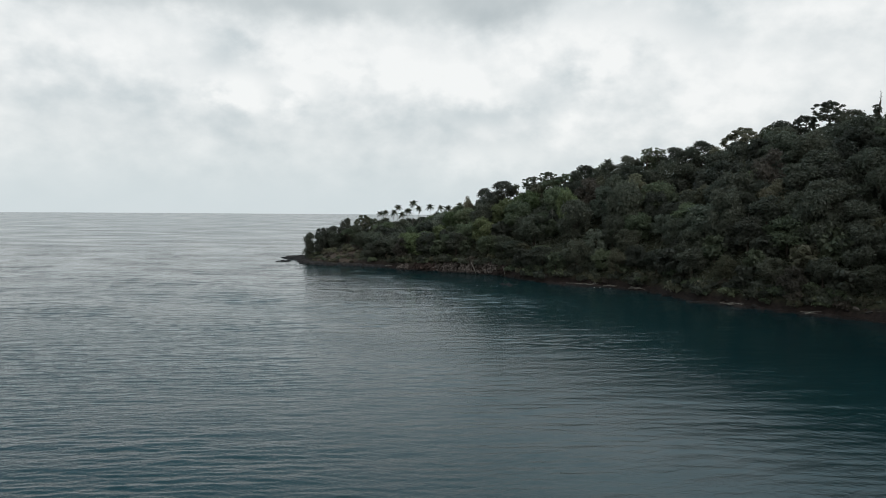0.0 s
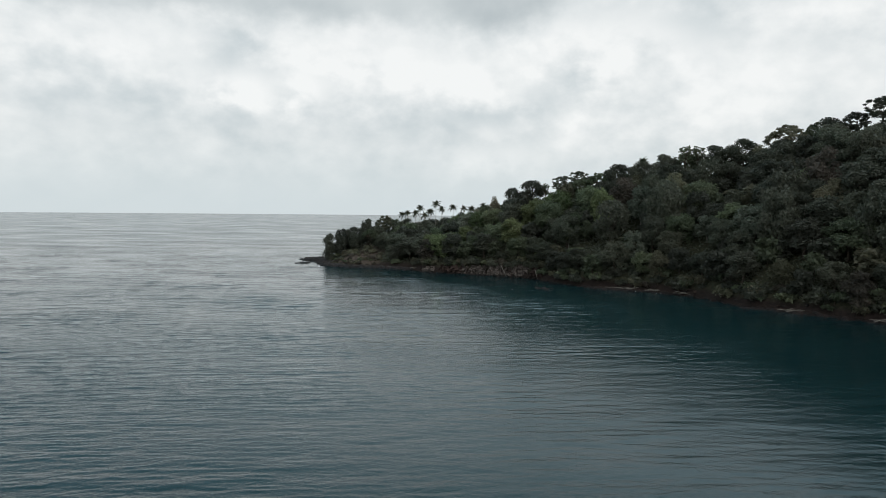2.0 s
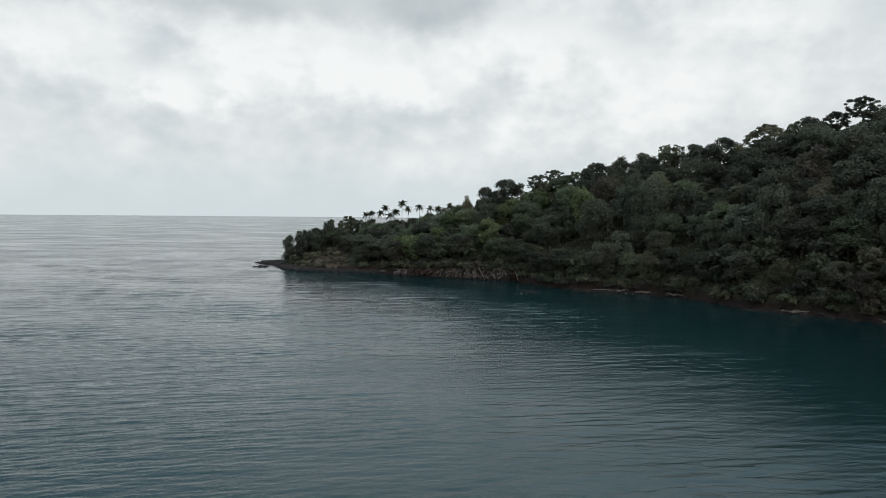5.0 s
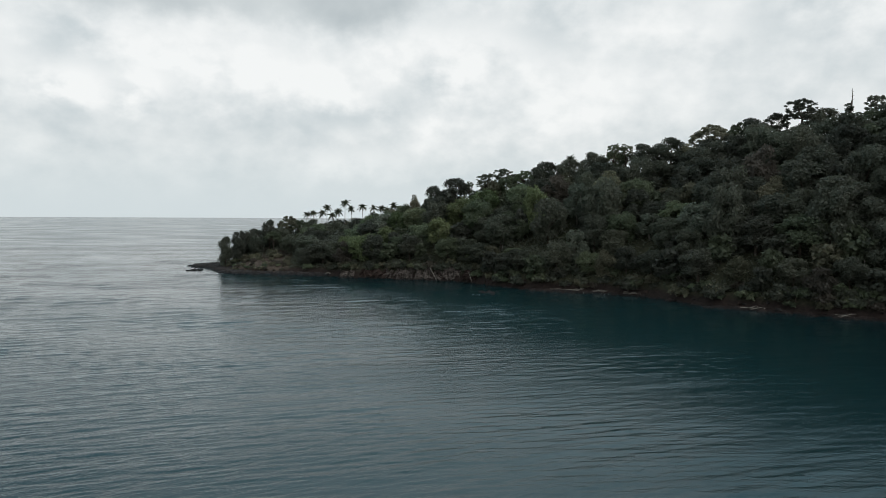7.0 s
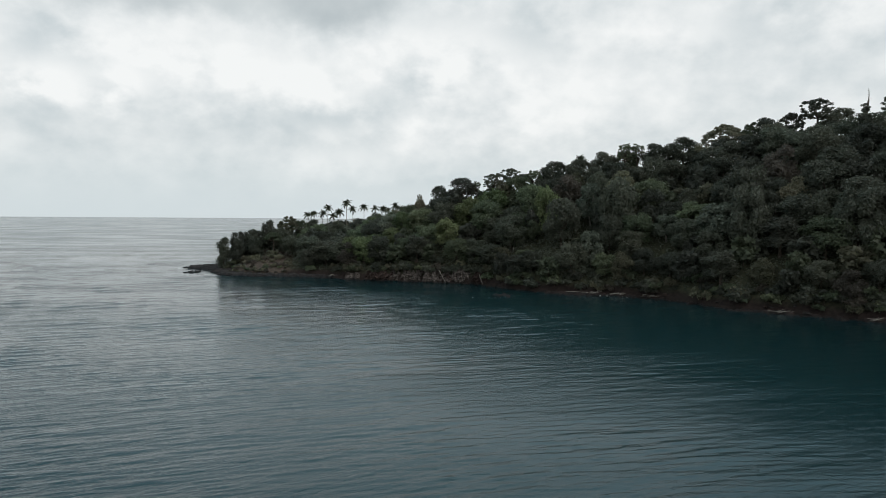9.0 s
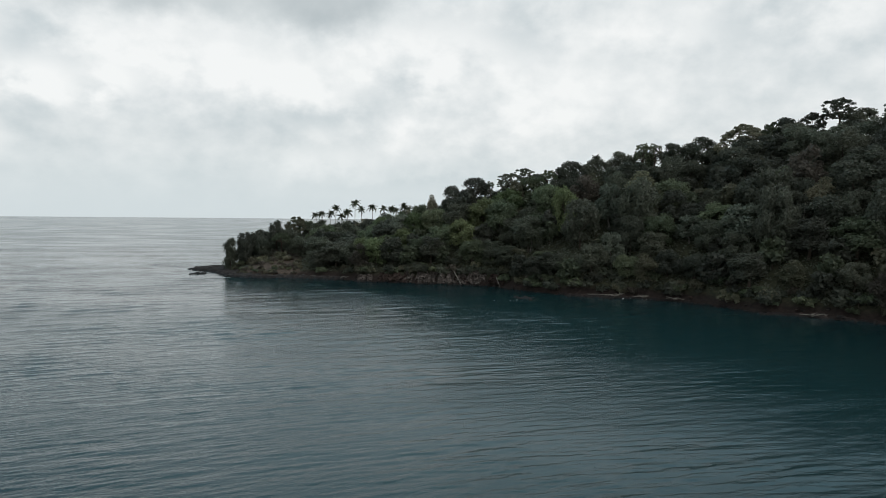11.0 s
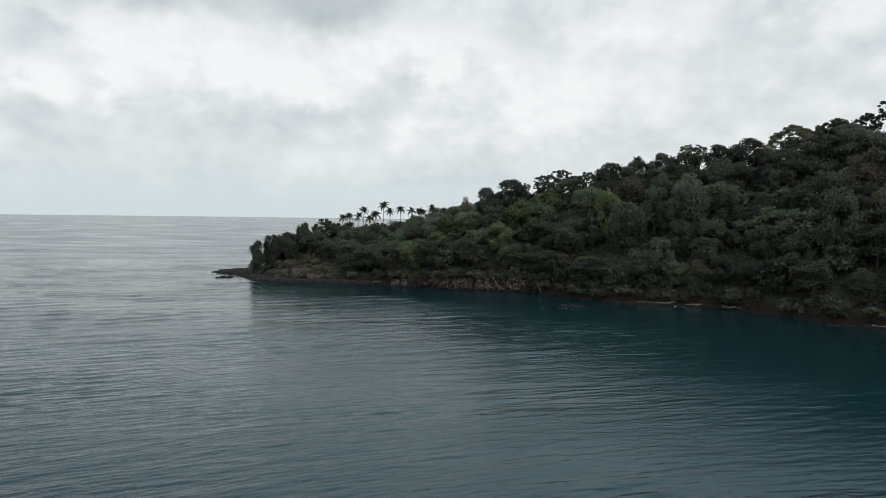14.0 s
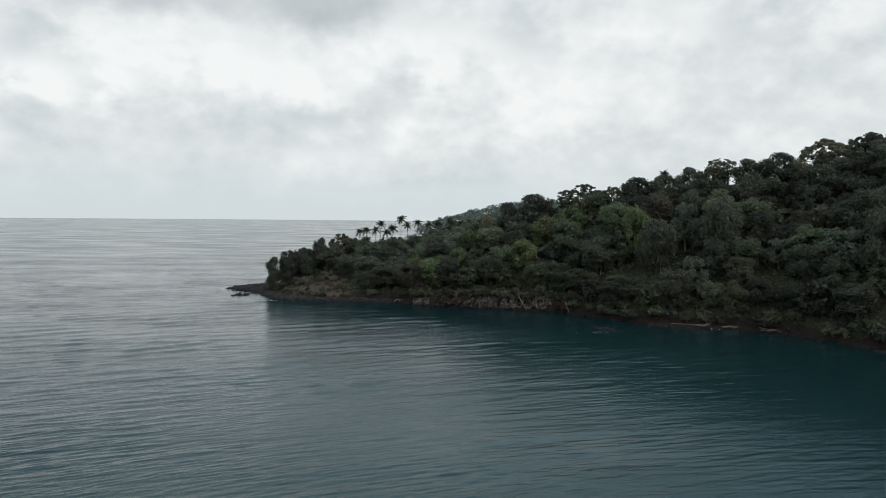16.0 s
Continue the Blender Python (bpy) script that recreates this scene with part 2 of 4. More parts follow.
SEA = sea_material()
SOIL = soil_material()
FOAM = foam_material()
LEAF_DARK = leaf_material("leaf_dark_green", (0.057, 0.064, 0.050), (0.094, 0.105, 0.075))
LEAF_MID = leaf_material("leaf_mid_green", (0.083, 0.109, 0.068), (0.147, 0.177, 0.104))
LEAF_OLIVE = leaf_material("leaf_olive", (0.101, 0.106, 0.069), (0.182, 0.176, 0.114))
LEAF_FRESH = leaf_material("leaf_fresh_green", (0.096, 0.132, 0.061), (0.149, 0.183, 0.088))
LEAF_GREY = leaf_material("leaf_grey_green", (0.100, 0.120, 0.091), (0.158, 0.181, 0.138))
LEAF_PALE = leaf_material("leaf_pale_olive", (0.118, 0.123, 0.080), (0.188, 0.190, 0.129))
# distant foliage, paled so that its colour carries the haze
LEAF_FAR_HAZED = leaf_material("leaf_far_hazed", (0.100, 0.122, 0.104), (0.135, 0.158, 0.136))
LEAF_BROWN = leaf_material("leaf_dry_brown", (0.066, 0.060, 0.047), (0.108, 0.096, 0.074))
LEAF_PALM = leaf_material("leaf_palm", (0.049, 0.064, 0.039), (0.109, 0.122, 0.072), 0.3, 0.5)
BARK = bark_material("bark_brown", (0.035, 0.026, 0.018), (0.085, 0.066, 0.048))
BARK_PALE = bark_material("bark_pale", (0.11, 0.10, 0.085), (0.25, 0.23, 0.20))
ROCK_DARK = rock_material("rock_dark_basalt", (0.010, 0.009, 0.009), (0.050, 0.044, 0.041))
ROCK_RED = rock_material("rock_red_brown", (0.020, 0.014, 0.012), (0.066, 0.047, 0.040), (1.5, 1.5, 0.55))
ROCK_GREY = rock_material("rock_pale_grey", (0.022, 0.018, 0.016), (0.155, 0.134, 0.119), (1.5, 1.5, 0.55))

# ---------------------------------------------------------------- lay of the land
rng = np.random.default_rng(7)

SHORE = [(-88, 392), (-80, 366), (-64, 356), (-46, 354), (-30, 348), (-20, 338), (3, 327), (24, 320), (42, 311), (50, 297),
         (62, 282), (85, 270), (104, 254), (116, 228), (131, 214), (142, 202), (157, 191), (178, 166), (196, 130), (212, 84), (240, 30), (290, -40)]
BACK = [(430, -40), (440, 120), (420, 260), (360, 380), (260, 450), (150, 480), (60, 478), (-10, 458), (-50, 430), (-78, 416)]
LAND = np.array(SHORE + BACK, float)
# crest of the land: x, y, height of the ground
# the end past x = 228 is unseen, raised to darken the water's reflection
CREST = np.array([(-84, 394, 5.0), (-66, 396, 12.5), (-45, 401, 15.0), (-19, 402, 17.0), (8, 392, 20.0), (22, 370, 28.5), (40, 355, 38.0), (67, 351, 43.0),
                  (97, 334, 48.0), (119, 324, 53.0), (150, 309, 58.0), (178, 284, 65.5), (205, 272, 71.0), (228, 250, 77.0), (256, 221, 95.0), (292, 184, 118.0), (332, 120, 125.0), (372, 20, 115.0)])


def to_lines(p, line, closed):
    """Distance of each point to a polyline, and the place along it of the nearest point."""
    a = line if closed else line[:-1]
    b = np.roll(line, -1, 0) if closed else line[1:]
    best, place = np.full(len(p), 1e9), np.zeros(len(p))
    for n, (u, v) in enumerate(zip(a, b)):
        w = (v - u)[:2]
        f = np.clip(((p - u[:2]) @ w) / (w @ w), 0, 1)
        d = np.hypot(*(p - u[:2] - f[:, None] * w).T)
        near = d < best
        best[near], place[near] = d[near], n + f[near]
    return best, place


def inside(p, poly):
    x, y = p.T
    hit = np.zeros(len(p), bool)
    for (x0, y0), (x1, y1) in zip(poly, np.roll(poly, -1, 0)):
        cut = ((y0 > y) != (y1 > y)) & (x < (x1 - x0) * (y - y0) / (y1 - y0 + 1e-12) + x0)
        hit ^= cut
    return hit


def ripple(p, size, seed):
    """Smooth noise from turned waves, about -1 to 1."""
    r = np.random.default_rng(seed)
    out = np.zeros(len(p))
    for n in range(7):
        a, q, w = r.uniform(0, 2 * np.pi, 2), r.uniform(0, 6.28), 2 * np.pi / size * r.uniform(0.6, 1.7)
        out += np.sin((p[:, 0] * np.cos(a[0]) + p[:, 1] * np.sin(a[0])) * w + q)
    return out / 3.0


def ground(p):
    """Height of the ground at rows of x, y; below water off the shore."""
    p = np.asarray(p, float).reshape(-1, 2)
    ds, _ = to_lines(p, LAND, True)
    dr, s = to_lines(p, CREST, False)
    top = np.interp(s, np.arange(len(CREST)), CREST[:, 2])
    u = ds / (ds + dr + 1e-6)
    bank = np.minimum(1.0, ds / 3.0) * np.minimum(2.2, 0.3 * top)
    h = bank + (top - np.minimum(2.2, 0.3 * top)) * u ** 0.9
    h += (ripple(p, 34, 3) * 1.8 + ripple(p, 13, 5) * 0.7) * np.clip(ds / 14, 0, 1) * np.clip(top / 40, 0.2, 1)
    return np.where(inside(p, LAND), h, np.maximum(-6.0, -0.7 - 0.30 * ds))


def shore_gap(p):
    p = np.asarray(p, float).reshape(-1, 2)
    d, _ = to_lines(p, LAND, True)
    return np.where(inside(p, LAND), d, -d)


# ---------------------------------------------------------------- mesh help


def mesh_from(name, verts, faces, material, smooth=False):
    me = bpy.data.meshes.new(name)
    me.from_pydata(np.asarray(verts).tolist(), [], faces.tolist() if hasattr(faces, "tolist") else faces)
    me.materials.append(material)
    if smooth:
        me.polygons.foreach_set("use_smooth", np.ones(len(me.polygons), bool))
    me.update()
    return me


def grid_faces(nx, ny):
    i = (np.arange(nx - 1)[:, None] * ny + np.arange(ny - 1)).ravel()
    return np.stack([i, i + ny, i + ny + 1, i + 1], 1)


def part(name, me, parent, label=""):
    ob = new(name, me)
    ob.parent = parent
    return tagged(ob, label)


def leaf_verts(centre, normal, size, r, long=1.5):
    """Pointed tufts, tilted and uneven: one for each row of centre, facing about along normal."""
    n = len(centre)
    normal = normal / (np.linalg.norm(normal, axis=1, keepdims=True) + 1e-9)
    t = np.cross(normal, r.normal(size=(n, 3)))
    t /= np.linalg.norm(t, axis=1, keepdims=True) + 1e-9
    b = np.cross(normal, t)
    size = (np.ones(n) * size)[:, None]
    skew = r.uniform(-0.25, 0.25, (n, 1)) * size
    v = np.stack([centre - t * size * long * 0.5, centre + t * size * long * 0.32 + b * size * 0.62, centre + t * size * long * 0.5 - b * size * 0.62 + normal * skew], 1)
    f = np.arange(n * 3).reshape(-1, 3)
    return v.reshape(-1, 3), f


def tube(path, radii, sides=7, r=None):
    """A tapered tube along a path, closed at its end."""
    path, radii = np.asarray(path, float), np.asarray(radii, float)
    along = np.gradient(path, axis=0)
    along /= np.linalg.norm(along, axis=1, keepdims=True) + 1e-9
    side = np.cross(along, [0.31, 0.95, 0.05])
    side /= np.linalg.norm(side, axis=1, keepdims=True) + 1e-9
    other = np.cross(along, side)
    a = np.linspace(0, 2 * np.pi, sides, endpoint=False)
    v = path[:, None] + radii[:, None, None] * (np.cos(a)[None, :, None] * side[:, None] + np.sin(a)[None, :, None] * other[:, None])
    f = []
    for j in range(len(path) - 1):
        for q in range(sides):
            a0, a1 = j * sides + q, j * sides + (q + 1) % sides
            f.append([a0, a1, a1 + sides, a0 + sides])
    last = (len(path) - 1) * sides
    f.append([last + q for q in range(sides)])
    return v.reshape(-1, 3), f


def joined(pieces):
    verts, faces, n = [], [], 0
    for v, f in pieces:
        verts.append(np.asarray(v))
        faces += [[i + n for i in face] for face in f]
        n += len(v)
    return np.concatenate(verts), faces


# ---------------------------------------------------------------- sea
def wave_height(p):
    """Wind waves from the open sea, under one to seven metres long, sharp-crested, in groups of unlike strength."""
    r = np.random.default_rng(42)
    h = np.zeros(len(p))
    far = np.hypot(p[:, 0] - 10, p[:, 1] + 120)
    bend = [0.7 * ripple(p, 30, seed) for seed in (11, 23, 37, 51)]
    for length, steep, reach in ((10.0, 0.30, 880), (7.0, 0.32, 860), (5.2, 0.40, 720), (3.9, 0.55, 600), (2.9, 0.65, 470), (2.2, 0.85, 430), (1.7, 1.2, 385), (1.3, 1.6, 370), (1.0, 1.7, 360)):
        use = far < reach
        group = 1.0 + 0.32 * ripple(p[use], 9 * length + 6, int(length * 10))
        for n in range(4):
            a = radians(107 + r.normal(0, 15 if length > 2.5 else 17))
            w = 2 * np.pi / (length * r.uniform(0.86, 1.16))
            th = (p[use, 0] * math.cos(a) + p[use, 1] * math.sin(a)) * w + r.uniform(0, 6.28) + bend[n][use]
            h[use] += WAVE_SLOPE * steep / w * group * (0.5 * np.sin(th) + 0.9 - 1.4 * np.abs(np.sin(th / 2))) * np.clip((reach - far[use]) / 70, 0, 1) * (np.interp(far[use], (280, 430), (1.0, 3.4)) if length > 3 else 1.0)
    calm = np.interp(np.hypot(p[:, 0] - LEE[0], p[:, 1] - LEE[1]), (45, 180), (0.65, 1.0))
    return h * calm * (1.0 + 0.35 * ripple(p, 60, 17))


WAVE_SLOPE = 0.029


def make_sea():
    """One sheet to the horizon, finely meshed and waved where it lies near."""
    rad = np.concatenate([[0.0], np.geomspace(6, 148, 14), np.arange(149, 335, 0.28), 335 + np.cumsum(np.linspace(0.3, 2.5, 180)), 587 + np.cumsum(np.linspace(2.5, 4.0, 90)), np.geomspace(890, 4850, 36)])
    lo, hi = radians(58), radians(128)
    ang = np.concatenate([np.linspace(lo, hi, 255), np.linspace(hi, lo + 2 * math.pi, 61)[1:-1]])
    v = np.stack([np.outer(rad, np.cos(ang)), np.outer(rad, np.sin(ang)), np.zeros((len(rad), len(ang)))], -1).reshape(-1, 3)
    v += (10, -120, 0)
    edge = np.clip((rad - 140) / 12, 0, 1) * np.clip((870 - rad) / 60, 0, 1)
    side = np.clip((ang - lo) / 0.05, 0, 1) * np.clip((hi - ang) / 0.05, 0, 1)
    live = np.outer(edge, side).ravel()
    v[live > 0, 2] = wave_height(v[live > 0, :2]) * live[live > 0]
    n = len(ang)
    i = (np.arange(1, len(rad) - 1)[:, None] * n + np.arange(n)).ravel()
    j = (np.arange(1, len(rad) - 1)[:, None] * n + (np.arange(n) + 1) % n).ravel()
    f = np.stack([i, i + n, j + n, j], 1).tolist()
    f += [[0, n + q, n + (q + 1) % n] for q in range(n)]
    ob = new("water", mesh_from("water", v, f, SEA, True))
    tagged(ob, "grey-green rippled open sea under an overcast sky", "sea", kind="structure")


make_sea()


# ---------------------------------------------------------------- hill
def make_hill():
    xs, ys = np.arange(-135, 456, 3.0), np.arange(-60, 506, 3.0)
    p = np.stack(np.meshgrid(xs, ys, indexing="ij"), -1).reshape(-1, 2)
    h = ground(p)
    f = grid_faces(len(xs), len(ys))
    f = f[(h[f] > -3).any(1)]
    used = np.unique(f)
    back = np.zeros(len(h), int)
    back[used] = np.arange(len(used))
    v = np.c_[p, h][used]
    ob = new("ground", mesh_from("ground", v, back[f], SOIL, True))
    tagged(ob, "steep forested headland with a bare red-brown earth bank above the sea", "hill", kind="structure")


make_hill()


def make_far_hill():
    """A lower wooded hill that shows beyond the palms."""
    xs, ys = np.linspace(-58, 502, 70), np.linspace(640, 1100, 58)
    p = np.stack(np.meshgrid(xs, ys, indexing="ij"), -1).reshape(-1, 2)

    def height(q):
        u = ((q[:, 0] - 241) / 215) ** 2 + ((q[:, 1] - 860) / 200) ** 2
        return 50 * np.sqrt(np.clip(1 - u, 0, 1)) + ripple(q, 70, 9) * 2 * np.clip(1.3 - u, 0, 1) - 4 * np.clip(u, 0, 1)

    h = height(p)
    ob = new("ground_far_hill", mesh_from("ground_far_hill", np.c_[p, h], grid_faces(len(xs), len(ys)), SOIL, True))
    tagged(ob, "low distant hill beyond the headland covered with forest", "hill", kind="structure")
    r = np.random.default_rng(21)
    q = np.c_[r.uniform(2, 482, 1500), r.uniform(660, 900, 1500)]
    hq = height(q)
    q, hq = q[hq > 1], hq[hq > 1]
    pieces = []
    for (x, y), z in zip(q, hq):
        rad = r.uniform(4, 7.5)
        d = r.normal(size=(16, 3))
        d[:, 2] = np.abs(d[:, 2]) * 0.9 + 0.1
        d /= np.linalg.norm(d, axis=1, keepdims=True)
        c = np.array((x, y, z + r.uniform(3, 8))) + d * (rad, rad, rad * 0.8)
        pieces.append((c, d + r.normal(size=d.shape) * 0.35, rad * 0.42))
    c, d = np.concatenate([a for a, _, _ in pieces]), np.concatenate([b for _, b, _ in pieces])
    s = np.concatenate([np.full(len(a), w) for a, _, w in pieces])
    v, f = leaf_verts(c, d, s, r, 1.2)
    tagged(new("far_forest", mesh_from("far_forest", v, f, LEAF_FAR_HAZED)), "hazy grey-green canopy of a distant forest", "forest", kind="stuff")


make_far_hill()


# ---------------------------------------------------------------- rocks
def ledge(name, outline, top, step, material, label, seed):
    """A low slab of rock with a broken top, inside an outline."""
    poly = np.array(outline, float)
    lo, hi = poly.min(0) - 3, poly.max(0) + 3
    xs, ys = np.arange(lo[0], hi[0], step), np.arange(lo[1], hi[1], step)
    p = np.stack(np.meshgrid(xs, ys, indexing="ij"), -1).reshape(-1, 2)
    d, _ = to_lines(p, poly, True)
    d = np.where(inside(p, poly), d, -d) + ripple(p, 7, seed) * 1.1 + ripple(p, 2.6, seed + 1) * 0.45
    h = np.where(d > 0, top * np.clip(d / 2.2, 0, 1) ** 0.6 * (0.55 + 0.45 * np.clip(d / 12, 0, 1)), d * 0.7)
    rough = ripple(p, 5, seed + 2) * 0.30 + ripple(p, 1.9, seed + 3) * 0.22 + ripple(p, 1.0, seed + 4) * 0.10
    h = h + rough * np.clip(d / 2 + 0.4, 0.1, 1)
    h = np.where(d > 0, np.round(h * 2.2) / 2.2 * 0.55 + h * 0.45, h)
    f = grid_faces(len(xs), len(ys))
    f = f[(h[f] > -0.9).any(1)]
    used = np.unique(f)
    back = np.zeros(len(h), int)
    back[used] = np.arange(len(used))
    ob = new(name, mesh_from(name, np.c_[p, h][used], back[f], material))
    return tagged(ob, label, "rock")


ledge("rock_ledge", [(-114, 408), (-105, 421), (-93, 426), (-76, 416), (-70, 392), (-58, 372), (-36, 360), (-24, 346), (-30, 342), (-45, 350), (-60, 352), (-78, 356), (-87, 366), (-93, 381), (-101, 393)],
      1.9, 0.8, ROCK_DARK, "flat dark rock ledge running out from the headland into the sea", 31)
ledge("sea_rock", [(-106, 376), (-98, 376), (-97, 381), (-104, 382)], 0.9, 0.5, ROCK_DARK, "small dark flat rock lying alone off the ledge", 41)
ledge("shore_rock", [(40, 266), (47, 264), (49, 270), (43, 273)], 0.35, 0.6, ROCK_RED, "low reddish rock just breaking the water surface", 51)
ledge("shore_ledge", [(60, 279), (72, 268), (92, 262), (104, 250), (112, 232), (118, 234), (110, 254), (96, 268), (76, 277), (64, 284)],
      0.9, 0.9, ROCK_RED, "low red-brown rock ledge along the foot of the wooded slope", 61)
ledge("shore_ledge", [(114, 222), (132, 207), (146, 194), (162, 182), (168, 186), (150, 200), (134, 215), (120, 228)],
      0.8, 0.9, ROCK_RED, "low red-brown rock ledge below dense dark forest", 71)


def outcrop(x, y, wide, deep, high, turn, material, label, seed):
    """A broken cliff face: ribs, ledges and clefts in one mass that leans back into the bank."""
    nu, nv = max(14, int(wide / 0.45)), 18
    u, v = np.meshgrid(np.linspace(-0.5, 0.5, nu), np.linspace(0, 1, nv), indexing="ij")
    q = np.stack([u.ravel() * wide + seed * 37.0, v.ravel() * high], 1)
    end = 1 - np.abs(2 * u.ravel()) ** 8
    rib = 1 - 2 * np.abs(ripple(q * (1, 0.45) + (0, 3), 4.2, seed)) + 0.8 * ripple(q * (1, 0.6), 2.0, seed + 1) + 0.4 * ripple(q, 1.0, seed + 2)
    step = np.floor(v.ravel() * 4 + 0.6 * ripple(q, 6, seed + 3)) / 4
    top = high * (0.72 + 0.15 * ripple(q * (1, 0), 5, seed + 4) + 0.08 * ripple(q * (1, 0), 1.7, seed + 5)) * np.clip(end, 0.15, 1)
    pts = np.c_[u.ravel() * wide + 0.3 * ripple(q, 1.5, seed + 6), -deep * 0.24 * rib * end + (0.35 * step + 0.65 * v.ravel()) * deep * 0.9 + (1 - end) * deep, -0.6 + (v.ravel()) * (np.maximum(top, 0.8) + 0.6)]
    back = np.c_[u[:, -1] * wide, np.full(nu, deep + 2.5), pts.reshape(nu, nv, 3)[:, -1, 2] - 0.3]
    base = np.c_[u[:, -1] * wide, np.full(nu, deep + 2.5), np.full(nu, -0.6)]
    grid = np.concatenate([pts.reshape(nu, nv, 3), back[:, None], base[:, None]], 1)
    ob = new("rock_outcrop", mesh_from("rock_outcrop", grid.reshape(-1, 3), grid_faces(nu, nv + 2), material))
    ob.matrix_world = pose(x, y, 0, 0, 0, turn)
    return tagged(ob, label, "rock", "rock outcrops of the shore cliff")


for x, y, wide, deep, high, turn, mat, label, seed in [
    (-17, 334.0, 9, 3, 4.6, -22, ROCK_GREY, "pale grey broken rock block at the water's edge", 1),
    (-4, 328.5, 17, 4, 6.5, -24, ROCK_RED, "red-brown broken cliff under overhanging forest", 2),
    (8, 324.2, 18, 4, 7.5, -20, ROCK_GREY, "pale grey ribbed cliff face below green trees", 3),
    (20, 319.8, 18, 4, 8.5, -22, ROCK_GREY, "pale grey ribbed cliff face below green trees", 4),
    (32, 314.8, 16, 4, 8.0, -26, ROCK_GREY, "pale grey ribbed cliff face below green trees", 8),
    (41.5, 308.5, 10, 4, 8.0, -38, ROCK_RED, "red-brown broken cliff under overhanging forest", 5),
    (50, 296, 12, 4, 4.0, -58, ROCK_RED, "red-brown broken cliff under overhanging forest", 6),
]:
    outcrop(x, y, wide, deep, high, turn, mat, label, seed)


def boulder_mesh(seed, material):
    bm = bmesh.new()
    bmesh.ops.create_icosphere(bm, subdivisions=2, radius=1.0)
    for v in bm.verts:
        k = 1 + 0.45 * noise.noise(v.co * 1.3 + Vector((seed * 7.1, 0, 0))) + 0.16 * noise.noise(v.co * 3.4 + Vector((seed, 3, 0)))
        v.co = v.co * k
        v.co.z *= 0.62
    me = bpy.data.meshes.new("boulder")
    bm.to_mesh(me)
    bm.free()
    me.materials.append(material)
    return me


def scatter_boulders():
    r = np.random.default_rng(5)
    kinds = [boulder_mesh(s, m) for s, m in ((1, ROCK_DARK), (2, ROCK_RED), (3, ROCK_RED), (4, ROCK_GREY), (5, ROCK_DARK))]
    words = ["dark wet boulder on the shore", "red-brown boulder at the foot of the slope", "red-brown boulder at the foot of the slope", "pale grey boulder at the foot of the slope", "dark wet boulder on the shore"]
    line = np.array(SHORE[1:18], float)
    seg = np.hypot(*np.diff(line, axis=0).T)
    at = np.r_[0, np.cumsum(seg)]
    for q in range(150):
        s = r.uniform(0, at[-1])
        j = min(np.searchsorted(at, s) - 1, len(seg) - 1)
        f = (s - at[j]) / seg[j]
        w = (line[j + 1] - line[j]) / seg[j]
        off = r.normal(0.3, 1.3)
        p = line[j] + w * seg[j] * f + np.array((w[1], -w[0])) * off
        size = r.uniform(0.4, 1.0) * (1.8 if r.random() < 0.15 else 1.0)
        n = r.choice(5, p=[0.3, 0.28, 0.22, 0.10, 0.10])
        z = max(float(ground(p)[0]), -0.25)
        ob = new("boulder", kinds[n])
        ob.matrix_world = pose(p[0], p[1], z + 0.05 * size, r.uniform(-15, 15), r.uniform(-15, 15), r.uniform(0, 360)) @ Matrix.Diagonal((size * r.uniform(0.9, 1.7), size, size * r.uniform(0.7, 1.2), 1))
        tagged(ob, words[n], "boulder", "boulders along the shore")


scatter_boulders()


def log(a, b, thick, material, label, name="driftwood_log"):
    a, b = np.array(a, float), np.array(b, float)
    r = np.random.default_rng(int(abs(a[0] * 10)))
    t = np.linspace(0, 1, 7)[:, None]
    path = a + (b - a) * t + np.c_[r.normal(0, thick * 0.25, 7), r.normal(0, thick * 0.25, 7), r.normal(0, thick * 0.2, 7)]
    v, f = tube(path, thick * np.linspace(1, 0.55, 7), 8)
    ob = new(name, mesh_from(name, v, f, material, True))
    return tagged(ob, label, "log", "driftwood on the shore")


log((24.6, 318.0, 6.2), (27.6, 314.8, 0.3), 0.20, BARK_PALE, "bleached fallen tree trunk leaning against the cliff")
log((42.0, 307.0, 5.0), (43.2, 304.8, 0.6), 0.18, BARK_PALE, "bleached fallen tree trunk leaning against the cliff")
log((72, 272.0, 1.0), (79, 269.4, 1.1), 0.12, BARK_PALE, "bleached driftwood log lying on the low rocks")
log((88, 265.0, 0.9), (94, 262.9, 1.0), 0.12, BARK_PALE, "bleached driftwood log lying on the low rocks")
log((99, 259.0, 1.4), (104, 253.4, 0.8), 0.12, BARK_PALE, "bleached driftwood log lying on the low rocks")
log((124, 215.5, 0.8), (128, 212.0, 0.9), 0.12, BARK_PALE, "bleached driftwood log lying on the low rocks")


